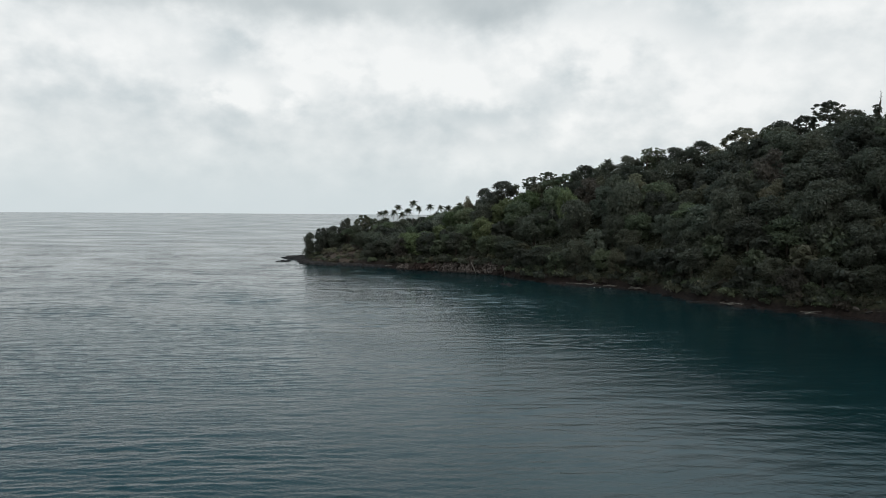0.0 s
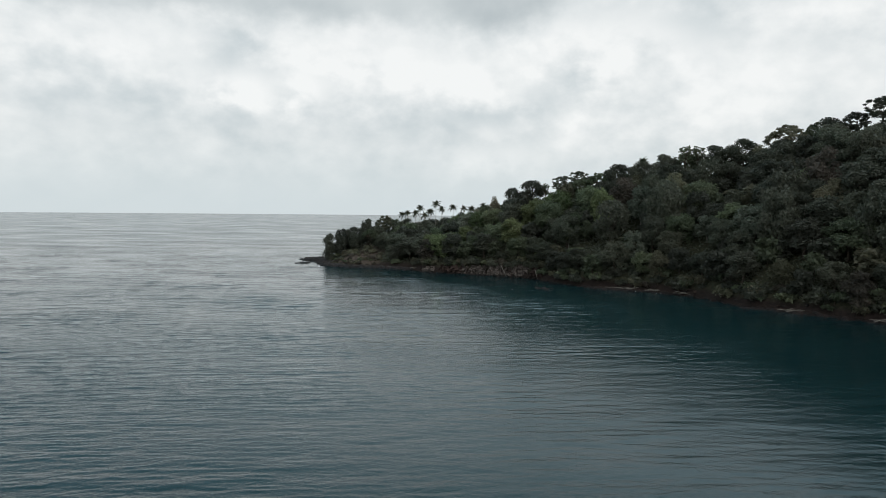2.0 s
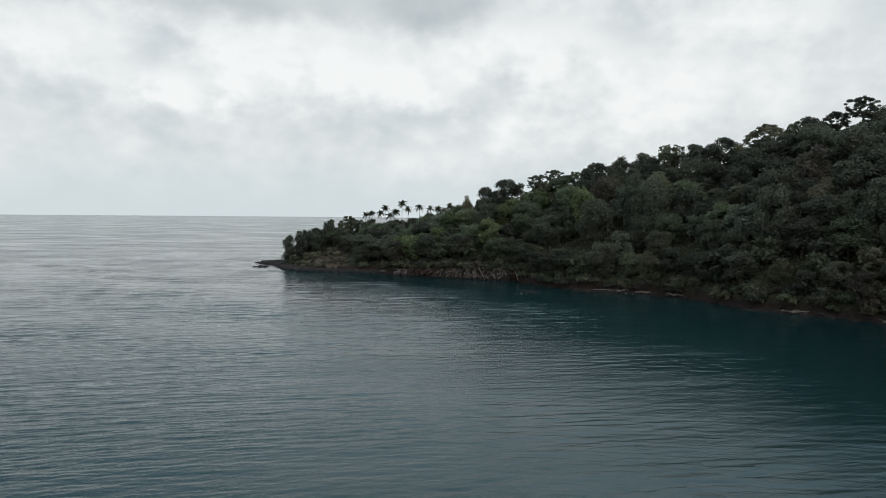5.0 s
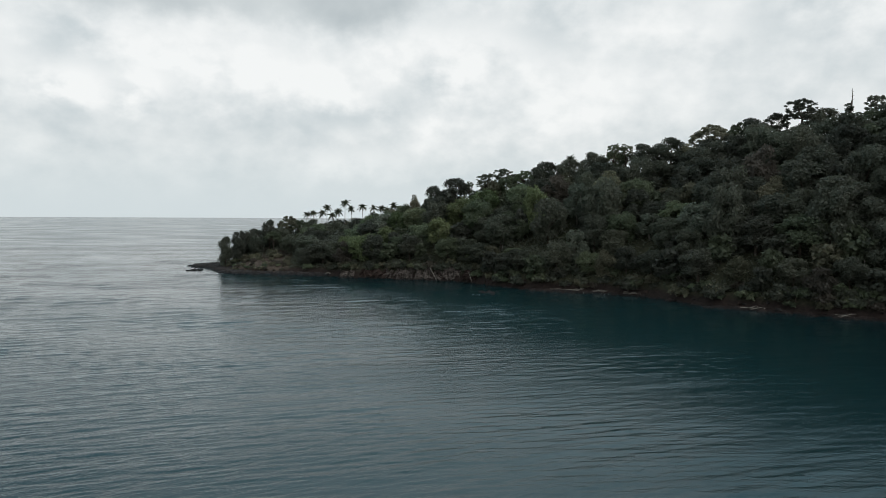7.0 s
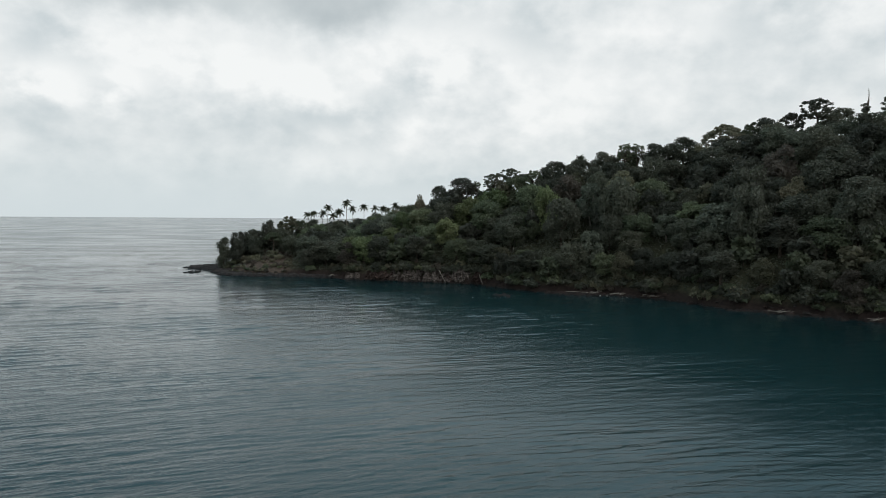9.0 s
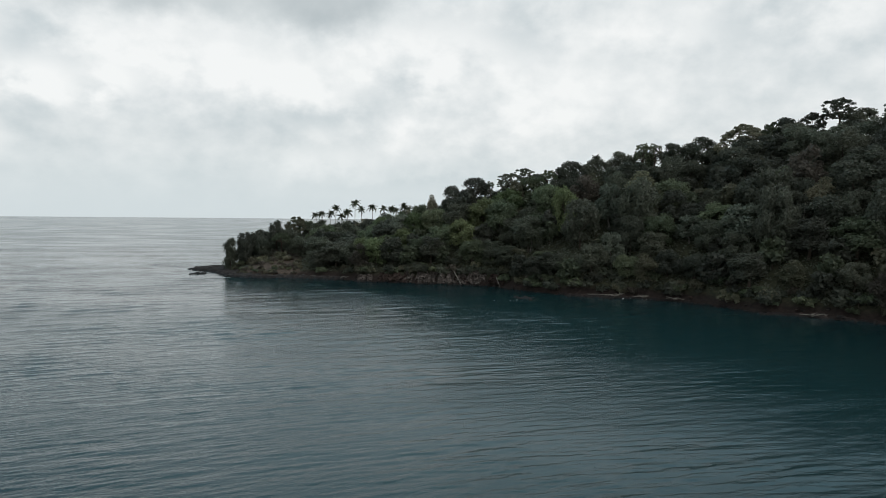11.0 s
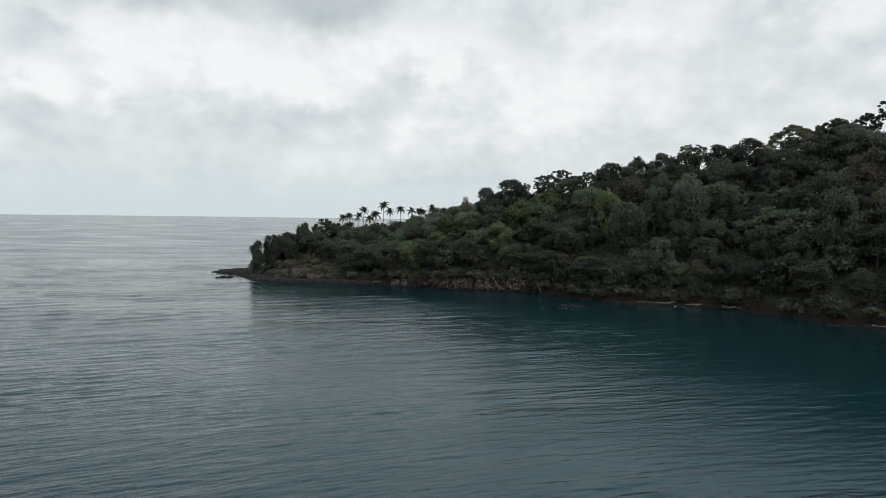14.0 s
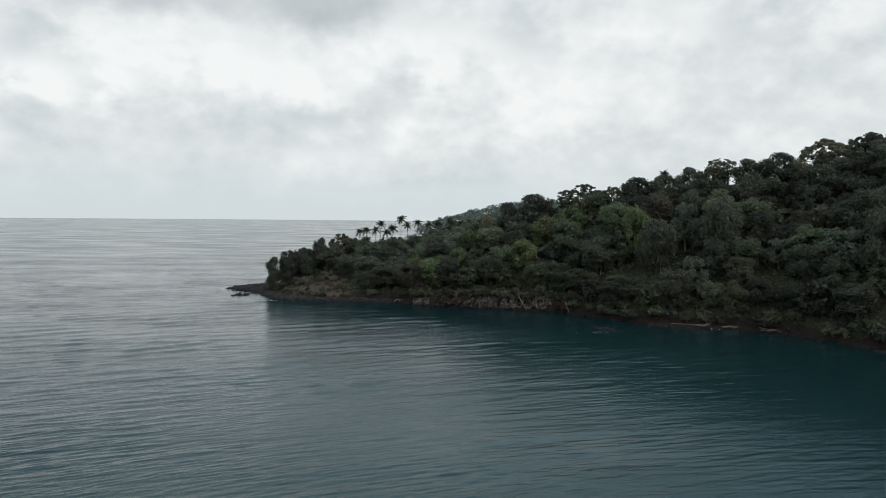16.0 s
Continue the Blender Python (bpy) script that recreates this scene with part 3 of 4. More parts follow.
def driftwood_pile(x, y, z, wide, count, seed):
    """Bleached branches thrown together on the low rocks."""
    r = np.random.default_rng(seed)
    root = new("driftwood_pile")
    root.location = (x, y, z)
    for n in range(count):
        a, long = r.uniform(-0.5, 0.5), r.uniform(1.6, 4.5)
        c = np.array((r.uniform(-0.5, 0.5) * wide, r.uniform(-0.8, 0.8), 0.15 + 0.12 * (n % 4)))
        d = np.array((math.cos(a) * long / 2, math.sin(a) * long / 2 - 0.2, r.uniform(-0.1, 0.55)))
        bow = r.normal(0, 0.12, 3)
        v, f = tube([c - d, c - d * 0.4 + bow, c + d * 0.4 + bow, c + d], np.array((1.0, 0.9, 0.7, 0.35)) * r.uniform(0.05, 0.10), 6)
        part("branch", mesh_from("branch", v, f, BARK_PALE, True), root)
    return tagged(root, "tangle of bleached driftwood branches on the low rocks", "driftwood", "driftwood on the shore")


driftwood_pile(82, 268.0, 0.9, 6, 9, 1)
driftwood_pile(91, 263.5, 0.8, 5, 8, 2)
driftwood_pile(101, 255.5, 0.8, 4, 7, 3)
driftwood_pile(128, 212.5, 0.7, 5, 8, 4)
driftwood_pile(148, 195.0, 0.7, 5, 7, 5)
driftwood_pile(-26, 343.0, 1.2, 4, 6, 6)


def foam(name, centre, wide, deep, count, turn, label, seed):
    """Broken flecks of white water, a few centimetres over the sea."""
    r = np.random.default_rng(seed)
    c = np.c_[r.normal(0, wide / 2.4, count), r.normal(0, deep / 2.4, count), r.uniform(0.03, 0.10, count)]
    a = radians(turn)
    c = c @ np.array([[math.cos(a), math.sin(a), 0], [-math.sin(a), math.cos(a), 0], [0, 0, 1]]) + (*centre, 0)
    nrm = np.tile((0.0, 0.0, 1.0), (count, 1)) + r.normal(0, 0.05, (count, 3))
    v, f = leaf_verts(c, nrm, r.uniform(0.15, 0.5, count), r, 2.4)
    v[:, 2] = np.maximum(v[:, 2], 0.02)
    tagged(new(name, mesh_from(name, v, f, FOAM)), label, "foam", kind="stuff")


foam("foam", (-114.5, 405), 3, 8, 60, 10, "white surf breaking at the tip of the ledge", 1)
foam("foam", (-83, 356.0), 6, 1.0, 26, -20, "thin white foam along the dark ledge", 2)
foam("foam", (41, 262.0), 9, 1.0, 9, 5, "thin white foam over a sunken rock", 3)
foam("foam", (90, 262.0), 12, 0.6, 9, -25, "thin white foam along the shore rocks", 5)


# ---------------------------------------------------------------- trees
def lobe_leaves(lobes, count, size, r, droop=0.45, jitter=0.75):
    """Leaf clumps on the shells of flattened lobes (x, y, z, radius, flatness)."""
    lobes = np.array(lobes, float)
    share = lobes[:, 3] ** 2
    pick = r.choice(len(lobes), count, p=share / share.sum())
    d = r.normal(size=(count, 3))
    d /= np.linalg.norm(d, axis=1, keepdims=True)
    flip = (d[:, 2] < -droop) & (r.random(count) < 0.7)
    d[flip, 2] *= -1
    shell = r.uniform(0.45, 1.22, (count, 1)) * lobes[pick, 3:4]
    off = d * shell
    off[:, 2] *= lobes[pick, 4]
    nrm = d.copy()
    nrm[:, 2] = nrm[:, 2] + 0.15
    return leaf_verts(lobes[pick, :3] + off, nrm + r.normal(0, jitter, (count, 3)), size * r.uniform(0.6, 1.35, count), r)


def crown_lobes(shape, high, wide, r):
    """Centres of the leafy lobes of a crown of that height and radius."""
    out = []
    if shape == "dome":
        for q in range(36):
            a, e = q * 2.4 + r.uniform(-0.5, 0.5), math.asin(r.uniform(-0.88, 1.0))
            rr = wide * r.uniform(0.60, 0.82)
            out.append((rr * math.cos(a) * math.cos(e), rr * math.sin(a) * math.cos(e), high * (0.53 + 0.38 * math.sin(e) * r.uniform(0.85, 1.1)), wide * r.uniform(0.18, 0.40), 0.9))
    elif shape == "tall":
        for q in range(34):
            u = r.uniform(0, 1)
            rr = wide * (0.40 + 0.60 * math.sin(math.pi * (0.15 + 0.8 * u))) * r.uniform(0.3, 0.85)
            a = q * 2.4 + r.uniform(-0.5, 0.5)
            out.append((rr * math.cos(a), rr * math.sin(a), high * (0.16 + 0.76 * u), wide * r.uniform(0.22, 0.42), 0.95))
    elif shape == "umbrella":
        for q in range(100):
            rr, a = wide * math.sqrt(r.uniform(0.02, 1)) * 0.95, q * 2.4 + r.uniform(-0.6, 0.6)
            z = high * (0.94 - 0.34 * (rr / wide) ** 2.2 - 0.16 * r.uniform(0, 1) ** 2)
            out.append((rr * math.cos(a), rr * math.sin(a), z, wide * r.uniform(0.07, 0.16), 0.6))
    elif shape == "lacy":
        for q in range(90):
            rr, a = wide * math.sqrt(r.uniform(0.02, 1)) * 0.95, q * 2.4 + r.uniform(-0.6, 0.6)
            out.append((rr * math.cos(a), rr * math.sin(a), high * (0.97 - 0.40 * r.uniform(0, 1) ** 1.4 - 0.14 * (rr / wide) ** 2), wide * r.uniform(0.08, 0.18), 0.65))
    elif shape == "mast":
        for q in range(26):
            u = r.uniform(0, 1)
            rr, a = wide * (1 - 0.75 * u) * r.uniform(0.2, 0.8), q * 2.4
            out.append((rr * math.cos(a), rr * math.sin(a), high * (0.12 + 0.56 * u), wide * r.uniform(0.22, 0.40) * (1.1 - 0.6 * u), 0.8))
    elif shape == "spire":
        for q in range(22):
            u = q / 21
            rr, a = wide * (1 - u) ** 0.8 * r.uniform(0.3, 0.75), q * 2.4
            out.append((rr * math.cos(a), rr * math.sin(a), high * (0.28 + 0.62 * u), max(0.35, wide * (0.42 - 0.30 * u)), 0.55))
    elif shape == "shrub":
        for q in range(14):
            rr, a = wide * math.sqrt(r.uniform(0, 1)) * 0.75, r.uniform(0, 6.28)
            out.append((rr * math.cos(a), rr * math.sin(a), high * r.uniform(0.25, 0.75) * (1 - 0.4 * rr / wide), wide * r.uniform(0.22, 0.38), 0.8))
    return out


def tree_meshes(shape, high, wide, count, size, leaf, bark, seed):
    """Trunk with limbs, and crown, of one kind of tree; base at the origin."""
    r = np.random.default_rng(seed)
    lobes = crown_lobes(shape, high, wide, r)
    thick = 0.022 * high + 0.06
    fork = high * {"dome": 0.42, "tall": 0.5, "umbrella": 0.62, "lacy": 0.6, "spire": 0.9, "mast": 0.7, "shrub": 0.15}[shape]
    lean = r.normal(0, 0.03 * high, 2)
    t = np.linspace(0, 1, 6)
    spine = np.c_[lean[0] * t ** 2, lean[1] * t ** 2, -1.2 + (fork + 1.2) * t]
    pieces = [tube(spine, thick * np.linspace(1.35, 0.72, 6), 4 if shape == "shrub" else 7)]
    ends = sorted(lobes, key=lambda q: -q[3])[: (13 if shape in ("umbrella", "lacy") else 5)]
    for x, y, z, rad, _ in ends:
        a = spine[-1] * (1, 1, r.uniform(0.8, 1.0))
        b = np.array((x, y, z))
        t4 = np.linspace(0, 1, 5)[:, None]
        mid = (a + b) / 2 + np.array((0, 0, -0.06 * high)) + r.normal(0, 0.3, 3)
        path = a * (1 - t4) ** 2 + 2 * mid * t4 * (1 - t4) + b * t4 ** 2
        pieces.append(tube(path, thick * np.linspace(0.52, 0.14, 5), 4))
    if shape == "spire":
        pieces.append(tube([(*spine[-1][:2], spine[-1][2] - 0.5), (*spine[-1][:2], high * 1.10)], [thick * 0.6, 0.05], 5))
    if shape == "mast":
        x, y, z = spine[-1]
        pieces.append(tube([(x, y, z - 0.5), (x + 0.1, y, high * 0.85), (x - 0.1, y, high)], [thick * 0.5, 0.12, 0.05], 5))
        for n in range(9):
            h, a = high * (0.72 + 0.03 * n), n * 2.2
            w = 0.9 - 0.06 * n
            pieces.append(tube([(x, y, h), (x + w * math.cos(a), y + w * math.sin(a), h + 0.35)], [0.06, 0.03], 4))
    v, f = joined(pieces)
    wood = mesh_from("trunk", v, f, bark, True)
    v, f = lobe_leaves(lobes, count, size, r)
    return wood, mesh_from("crown", v, f, leaf)


KINDS = {
    # name: shape, height, crown radius, leaf clumps, clump size, leaf, bark, seed, label
    "dome_dark": ("dome", 14, 6.2, 5980, 0.409, LEAF_DARK, BARK, 101, "dark green broadleaf forest tree with a billowing dome crown"),
    "dome_mid": ("dome", 13, 5.8, 5470, 0.396, LEAF_MID, BARK, 102, "mid-green broadleaf forest tree with a rounded crown"),
    "dome_low": ("dome", 11, 5.6, 5080, 0.396, LEAF_DARK, BARK, 103, "low dark green broadleaf tree in dense forest"),
    "tall_dark": ("tall", 15, 5.0, 5470, 0.396, LEAF_DARK, BARK, 104, "tall dark green forest tree with a narrow crown"),
    "tall_olive": ("tall", 14, 4.8, 5080, 0.37, LEAF_OLIVE, BARK, 105, "olive green forest tree with a loose upright crown"),
    "fresh": ("dome", 12, 5.6, 4710, 0.435, LEAF_FRESH, BARK, 106, "fresh yellow-green broadleaf tree in dense forest"),
    "grey": ("dome", 12, 5.2, 3990, 0.449, LEAF_GREY, BARK_PALE, 107, "pale grey-green broadleaf tree among darker trees"),
    "brown": ("tall", 12, 5.0, 3990, 0.42, LEAF_BROWN, BARK, 108, "brownish half-dry tree on the slope"),
    "umbrella_olive": ("umbrella", 15, 6.6, 9576, 0.279, LEAF_PALE, BARK, 109, "spreading umbrella-crowned tree with thin olive foliage"),
    "umbrella_mid": ("umbrella", 15, 6.6, 8417, 0.26, LEAF_MID, BARK, 110, "spreading flat-topped tree with mid-green foliage"),
    "lacy": ("lacy", 14, 3.4, 4368, 0.214, LEAF_MID, BARK, 111, "slender tree with a sparse lacy crown on the ridge"),
    "lacy_dark": ("lacy", 16, 5.6, 9576, 0.251, LEAF_DARK, BARK, 112, "tall emergent tree with an open dark crown"),
    "mast": ("mast", 17, 3.2, 3315, 0.274, LEAF_DARK, BARK, 113, "slender dark spire-shaped tree with a bare leading shoot"),
    "shrub_dark": ("shrub", 3.4, 3.0, 530, 0.436, LEAF_DARK, BARK, 114, "dark green shrub hanging over the shore bank"),
    "shrub_mid": ("shrub", 3.0, 2.8, 518, 0.436, LEAF_MID, BARK, 115, "mid-green shrub on the bank above the rocks"),
    "shrub_olive": ("shrub", 2.8, 2.9, 494, 0.42, LEAF_OLIVE, BARK, 116, "olive shrub on the bank above the rocks"),
    "shrub_brown": ("shrub", 2.4, 2.8, 469, 0.404, LEAF_BROWN, BARK, 117, "dry brown shrub on the bare earth bank"),
}
MADE = {}


def plant(kind, x, y, z=None, scale=1.0, turn=None, high=None, wide=None, label=""):
    """One tree or shrub of a kind at a place; high: height of its top over the sea."""
    shape, h, w, count, size, leaf, bark, seed, words = KINDS[kind]
    name = "shrub" if shape == "shrub" else "tree"
    if z is None:
        z = float(ground((x, y))[0])
    sink = 0.1 if name == "shrub" else 0.8
    sz = scale if high is None else (high - z + sink) / h
    sx = sz if wide is None else wide / (2 * w)
    turn = float(rng.uniform(0, 360)) if turn is None else turn
    m = pose(x, y, z - sink, 0, 0, turn) @ Matrix.Diagonal((sx, sx, sz, 1))
    if kind not in MADE:
        root = new(name)
        wood, crown = tree_meshes(shape, h, w, count, size, leaf, bark, seed)
        part("trunk", wood, root)
        part("crown", crown, root)
        root.matrix_world = m
        MADE[kind] = root
        tagged(root, words, name, "shrubs along the shore" if name == "shrub" else "forest trees of the headland")
        ob = root
    else:
        ob = copy_thing(MADE[kind], m @ Matrix.Diagonal(MADE[kind].scale).inverted().to_4x4())
    ob["label"] = label or words
    return ob


# ---------------------------------------------------------------- palms
def frond_mesh(seed, length=3.6, sag=1.0):
    """A feathered frond that arches out along +x: a rib and two rows of leaflets."""
    r = np.random.default_rng(seed)
    t = np.linspace(0, 1, 9)
    rib = np.c_[length * (t - 0.12 * t ** 2), r.normal(0, 0.04, 9), 0.9 * t - (0.9 + sag) * t ** 2]
    pieces = [tube(rib, 0.05 * (1 - 0.8 * t) + 0.012, 3)]
    lv, lf = [], []
    for n in range(1, 22):
        u = n / 22
        p = np.array([np.interp(u, t, rib[:, i]) for i in range(3)])
        ll = (0.95 * math.sin(math.pi * (0.18 + 0.75 * u))) * r.uniform(0.85, 1.1)
        for s in (-1, 1):
            tip = p + np.array((0.50 * ll, s * 0.62 * ll, -0.62 * ll + r.normal(0, 0.05)))
            w = np.array((0.19, 0, 0.04))
            base = len(lv)
            lv += [p - w, p + w, tip]
            lf.append([base, base + 1, base + 2])
    pieces.append((np.array(lv), lf))
    v, f = joined(pieces)
    return mesh_from("frond", v, f, LEAF_PALM)


FRONDS = [frond_mesh(s, 3.2 + 0.25 * s, 0.7 + 0.5 * s) for s in range(4)]


def palm(x, y, top, z=None, lean=(0.0, 0.0), size=1.0, label="coconut palm with a slender leaning trunk on the low ridge"):
    """A palm whose crown's heart stands at the height top."""
    r = np.random.default_rng(int(abs(x * 31 + y * 7)))
    z = float(ground((x, y))[0]) if z is None else z
    root = new("palm_tree")
    root.location = (x, y, z - 0.3)
    high = top - z
    t = np.linspace(0, 1, 9)
    path = np.c_[lean[0] * (t ** 1.6 - 1), lean[1] * (t ** 1.6 - 1), high * t]
    v, f = tube(path, np.r_[0.26, np.linspace(0.19, 0.12, 8)], 7)
    part("trunk", mesh_from("trunk", v, f, BARK_PALE, True), root)
    n = 26
    for q in range(n):
        u = q / n
        ob = part("frond", FRONDS[int(r.integers(0, 4))], root)
        tilt = 84 - 128 * u + r.uniform(-12, 12)
        s = size * r.uniform(0.85, 1.1) * (0.85 if u < 0.2 else 1.0)
        ob.matrix_local = pose(0, 0, high, 0, 0, q * 137.5 + r.uniform(-12, 12)) @ pose(0, 0, 0, r.uniform(-15, 15), -tilt, 0) @ Matrix.Diagonal((s, s, s, 1))
    for q in range(4):
        a = q * 1.6
        bm = bmesh.new()
        bmesh.ops.create_icosphere(bm, subdivisions=1, radius=0.15)
        me = bpy.data.meshes.new("coconut")
        bm.to_mesh(me)
        bm.free()
        me.materials.append(LEAF_OLIVE)
        ob = part("coconut", me, root)
        ob.location = (0.22 * math.cos(a), 0.22 * math.sin(a), high - 0.28)
    return tagged(root, label, "palm tree", "coconut palms of the headland")


# crown heart: x, y, height, trunk lean, size
for x, y, top, lean, size in [
    (-43.0, 402, 31.6, 0.8, 0.95), (-39.6, 403, 32.2, -0.9, 1.0), (-34.3, 405, 32.6, 0.5, 1.0), (-31.3, 406, 35.8, 0.6, 1.05), (-28.3, 404, 31.0, -0.4, 1.05), (-24.8, 407, 33.4, 0.3, 1.1),
    (-20.4, 402, 38.6, 0.2, 1.1), (-17.0, 404, 35.2, -0.5, 1.0), (-10.4, 412, 36.6, -0.6, 1.05), (-3.6, 416, 35.9, 0.4, 1.0), (1.4, 418, 35.7, 0.7, 1.05), (9.2, 421, 37.6, -0.3, 1.1), (8.6, 419, 33.4, 0.5, 1.0),
    (22.0, 428, 37.0, 0.5, 1.0), (13, 432, 36.0, 0.5, 1.0), (18, 436, 36.4, -0.5, 1.0), (5, 434, 35.0, 0.4, 1.0), (30, 438, 37.0, -0.4, 1.0), (41, 440, 36.5, 0.4, 1.0),
]:
    palm(x, y, top, None, (lean, 0.3), size * 0.90)
palm(59.0, 309.0, 23.0, None, (0.5, -0.8), 1.25, "coconut palm standing among dense trees on the slope")
palm(98.0, 334.0, 61.0, None, (0.4, 0.0), 1.0, "palm rising over the forest ridge")
palm(83.0, 285.0, 22.0, None, (0.5, -0.5), 1.1, "coconut palm standing among dense trees on the slope")
palm(116.0, 250.0, 18.0, None, (-0.5, -0.8), 1.1, "coconut palm standing among dense trees on the slope")

# ---------------------------------------------------------------- single trees of the outline
for kind, x, y, high, wide, label in [
    ("tall_dark", -87.0, 386, 19.0, 8.5, "dark broadleaf tree leaning over the rock ledge"),
    ("tall_dark", -80.0, 390, 22.0, 9.5, "dark broadleaf tree at the end of the headland"),
    ("dome_dark", -73.0, 392, 23.0, 11.0, "dark broadleaf tree at the end of the headland"),
    ("dome_dark", -79.0, 384, 17.5, 8.5, "dark broadleaf tree at the end of the headland"),
    ("tall_dark", -70.0, 384, 19.0, 9.0, "dark broadleaf tree at the end of the headland"),
    ("umbrella_mid", -60.0, 384, 22.5, 11.0, "flat-topped tree above the bare earth bank"),
    ("dome_dark", -50.5, 381, 20.0, 11.0, "dark broadleaf tree above the bare earth bank"),
    ("dome_low", -43.0, 377, 20.0, 11.5, ""),
    ("dome_dark", -63.5, 392, 28.2, 9.5, "dark dome-crowned tree standing above its neighbours"),
    ("umbrella_olive", -53.0, 396, 31.2, 13.5, "umbrella-crowned tree with thin pale olive foliage"),
    ("umbrella_mid", -46.5, 396, 29.0, 13.0, ""),
    ("umbrella_mid", -36.0, 394, 27.0, 14.0, ""),
    ("dome_dark", -56.0, 388, 24.0, 11.0, ""),
    ("dome_dark", -25.0, 392, 28.0, 12.0, ""),
    ("dome_dark", -12.0, 396, 29.5, 13.0, ""),
    ("umbrella_mid", -5.0, 405, 31.5, 12.0, ""),
    ("dome_dark", 6.0, 396, 31.5, 12.0, ""),
    ("dome_mid", -14.0, 372, 25.0, 14.0, ""),
    ("fresh", -6.0, 352, 21.5, 13.0, "fresh green broadleaf tree above the shore cliff"),
    ("fresh", 4.0, 350, 25.0, 13.0, "fresh green broadleaf tree above the shore cliff"),
    ("fresh", -16.0, 354, 20.0, 12.0, "fresh green broadleaf tree above the shore cliff"),
    ("tall_olive", 19.0, 362, 42.0, 8.0, ""),
    ("dome_mid", 14.0, 370, 38.0, 10.0, ""),
    ("dome_dark", 29.5, 360, 47.5, 9.5, "dark dome-crowned tree on the forest ridge"),
    ("dome_dark", 40.5, 353, 51.5, 13.5, "dark dome-crowned tree on the forest ridge"),
    ("lacy", 48.0, 352, 50.5, 5.0, ""),
    ("lacy_dark", 57.0, 350, 54.5, 12.0, ""),
    ("lacy_dark", 67.0, 354, 57.5, 11.0, ""),
    ("umbrella_mid", 76.0, 342, 56.0, 12.0, ""),
    ("dome_dark", 86.0, 337, 59.5, 13.0, ""),
    ("dome_dark", 97.0, 332, 60.5, 12.0, ""),
    ("dome_dark", 108.0, 328, 64.0, 13.0, ""),
    ("dome_mid", 119.0, 327, 65.5, 13.0, ""),
    ("lacy", 117.0, 322, 68.6, 8.0, "slender tree with a small umbrella crown on the ridge"),
    ("lacy", 122.0, 321, 68.4, 8.0, "slender tree with a small umbrella crown on the ridge"),
    ("dome_dark", 130.0, 317, 67.5, 13.0, ""),
    ("dome_dark", 141.0, 311, 70.0, 13.0, ""),
    ("umbrella_olive", 160.0, 307, 77.0, 21.0, "broad pale umbrella-crowned tree on the ridge"),
    ("umbrella_mid", 170.5, 301, 77.5, 14.0, "broad pale umbrella-crowned tree on the ridge"),
    ("dome_dark", 174.0, 296, 78.0, 13.0, ""),
    ("lacy_dark", 181.0, 289, 80.0, 12.0, ""),
    ("lacy_dark", 189.0, 283, 85.5, 14.0, "tall emergent tree with an open dark crown on the ridge"),
    ("dome_dark", 196.0, 277, 80.0, 12.0, ""),
    ("mast", 204.5, 273, 88.5, 7.5, "slender dark spire-shaped tree with a bare leading shoot on the ridge"),
    ("lacy_dark", 212.5, 267, 85.0, 9.0, ""),
    ("dome_dark", 219.0, 260, 83.0, 13.0, ""),
    ("fresh", 75.0, 311, 45.0, 13.0, "fresh yellow-green tree on the forest slope"),
    ("grey", 92.0, 301, 46.5, 13.0, "pale grey-green tree on the forest slope"),
    ("grey", 115.0, 272, 33.0, 12.0, "pale grey-green tree on the forest slope"),
    ("umbrella_olive", 132.0, 292, 45.5, 13.0, "olive umbrella-crowned tree on the forest slope"),
    ("dome_low", 77.0, 282, 20.5, 14.0, "dark broadleaf tree low on the slope"),
    ("dome_mid", 62.0, 300, 17.0, 10.0, "mid-green broadleaf tree low on the slope"),
    ("grey", 70.0, 290, 14.0, 8.0, ""),
]:
    plant(kind, x, y, None, 1.0, None, high, wide * (1.18 if kind == "dome_dark" and x > 20 else 1.0), label)

# ---------------------------------------------------------------- the forest
HEROES = [(o.location.x, o.location.y) for o in scene.objects if o.parent is None and o.name.startswith("tree")]


def forest_spots():
    """Places for trees on the seaward slope: large ones first, then smaller ones in the gaps between."""
    r = np.random.default_rng(12)
    clear = [(152.5, 311, 4.5), (59.5, 305, 4.0), (61, 300, 3.0), (88, 293, 5), (110, 268, 5), (72, 303, 5), (128, 284, 5), (80, 277, 4), (112, 243, 4), (56, 299, 4)]
    placed = np.array([(x, y, 8.0) for x, y in HEROES] + clear)
    spots = []
    for radius, tries in ((8.0, 2200), (6.2, 5000), (5.0, 9000), (3.9, 12000)):
        p = np.c_[r.uniform(-86, 330, tries), r.uniform(20, 430, tries)]
        gap = shore_gap(p)
        dr, s = to_lines(p, CREST, False)
        crest = np.interp(s, np.arange(len(CREST)), CREST[:, 1])
        lee = (p[:, 1] > crest) & (dr > 6) & (p[:, 0] > 18)
        keep = (gap > 0.25 * radius + 1.2) & ~lee & ~((p[:, 0] < -40) & (p[:, 1] < 383)) & ~((p[:, 0] > -26) & (p[:, 0] < 46) & (gap < 6))
        for (x, y), g, d in zip(p[keep], gap[keep], dr[keep]):
            if (((placed[:, 0] - x) ** 2 + (placed[:, 1] - y) ** 2) < (0.58 * (radius + np.minimum(placed[:, 2], 8.0))) ** 2).any():
                continue
            if x < -24 and radius < 4.5 and r.random() < 0.6:
                continue
            placed = np.vstack([placed, (x, y, radius)])
            spots.append((x, y, radius, g, d))
    return spots


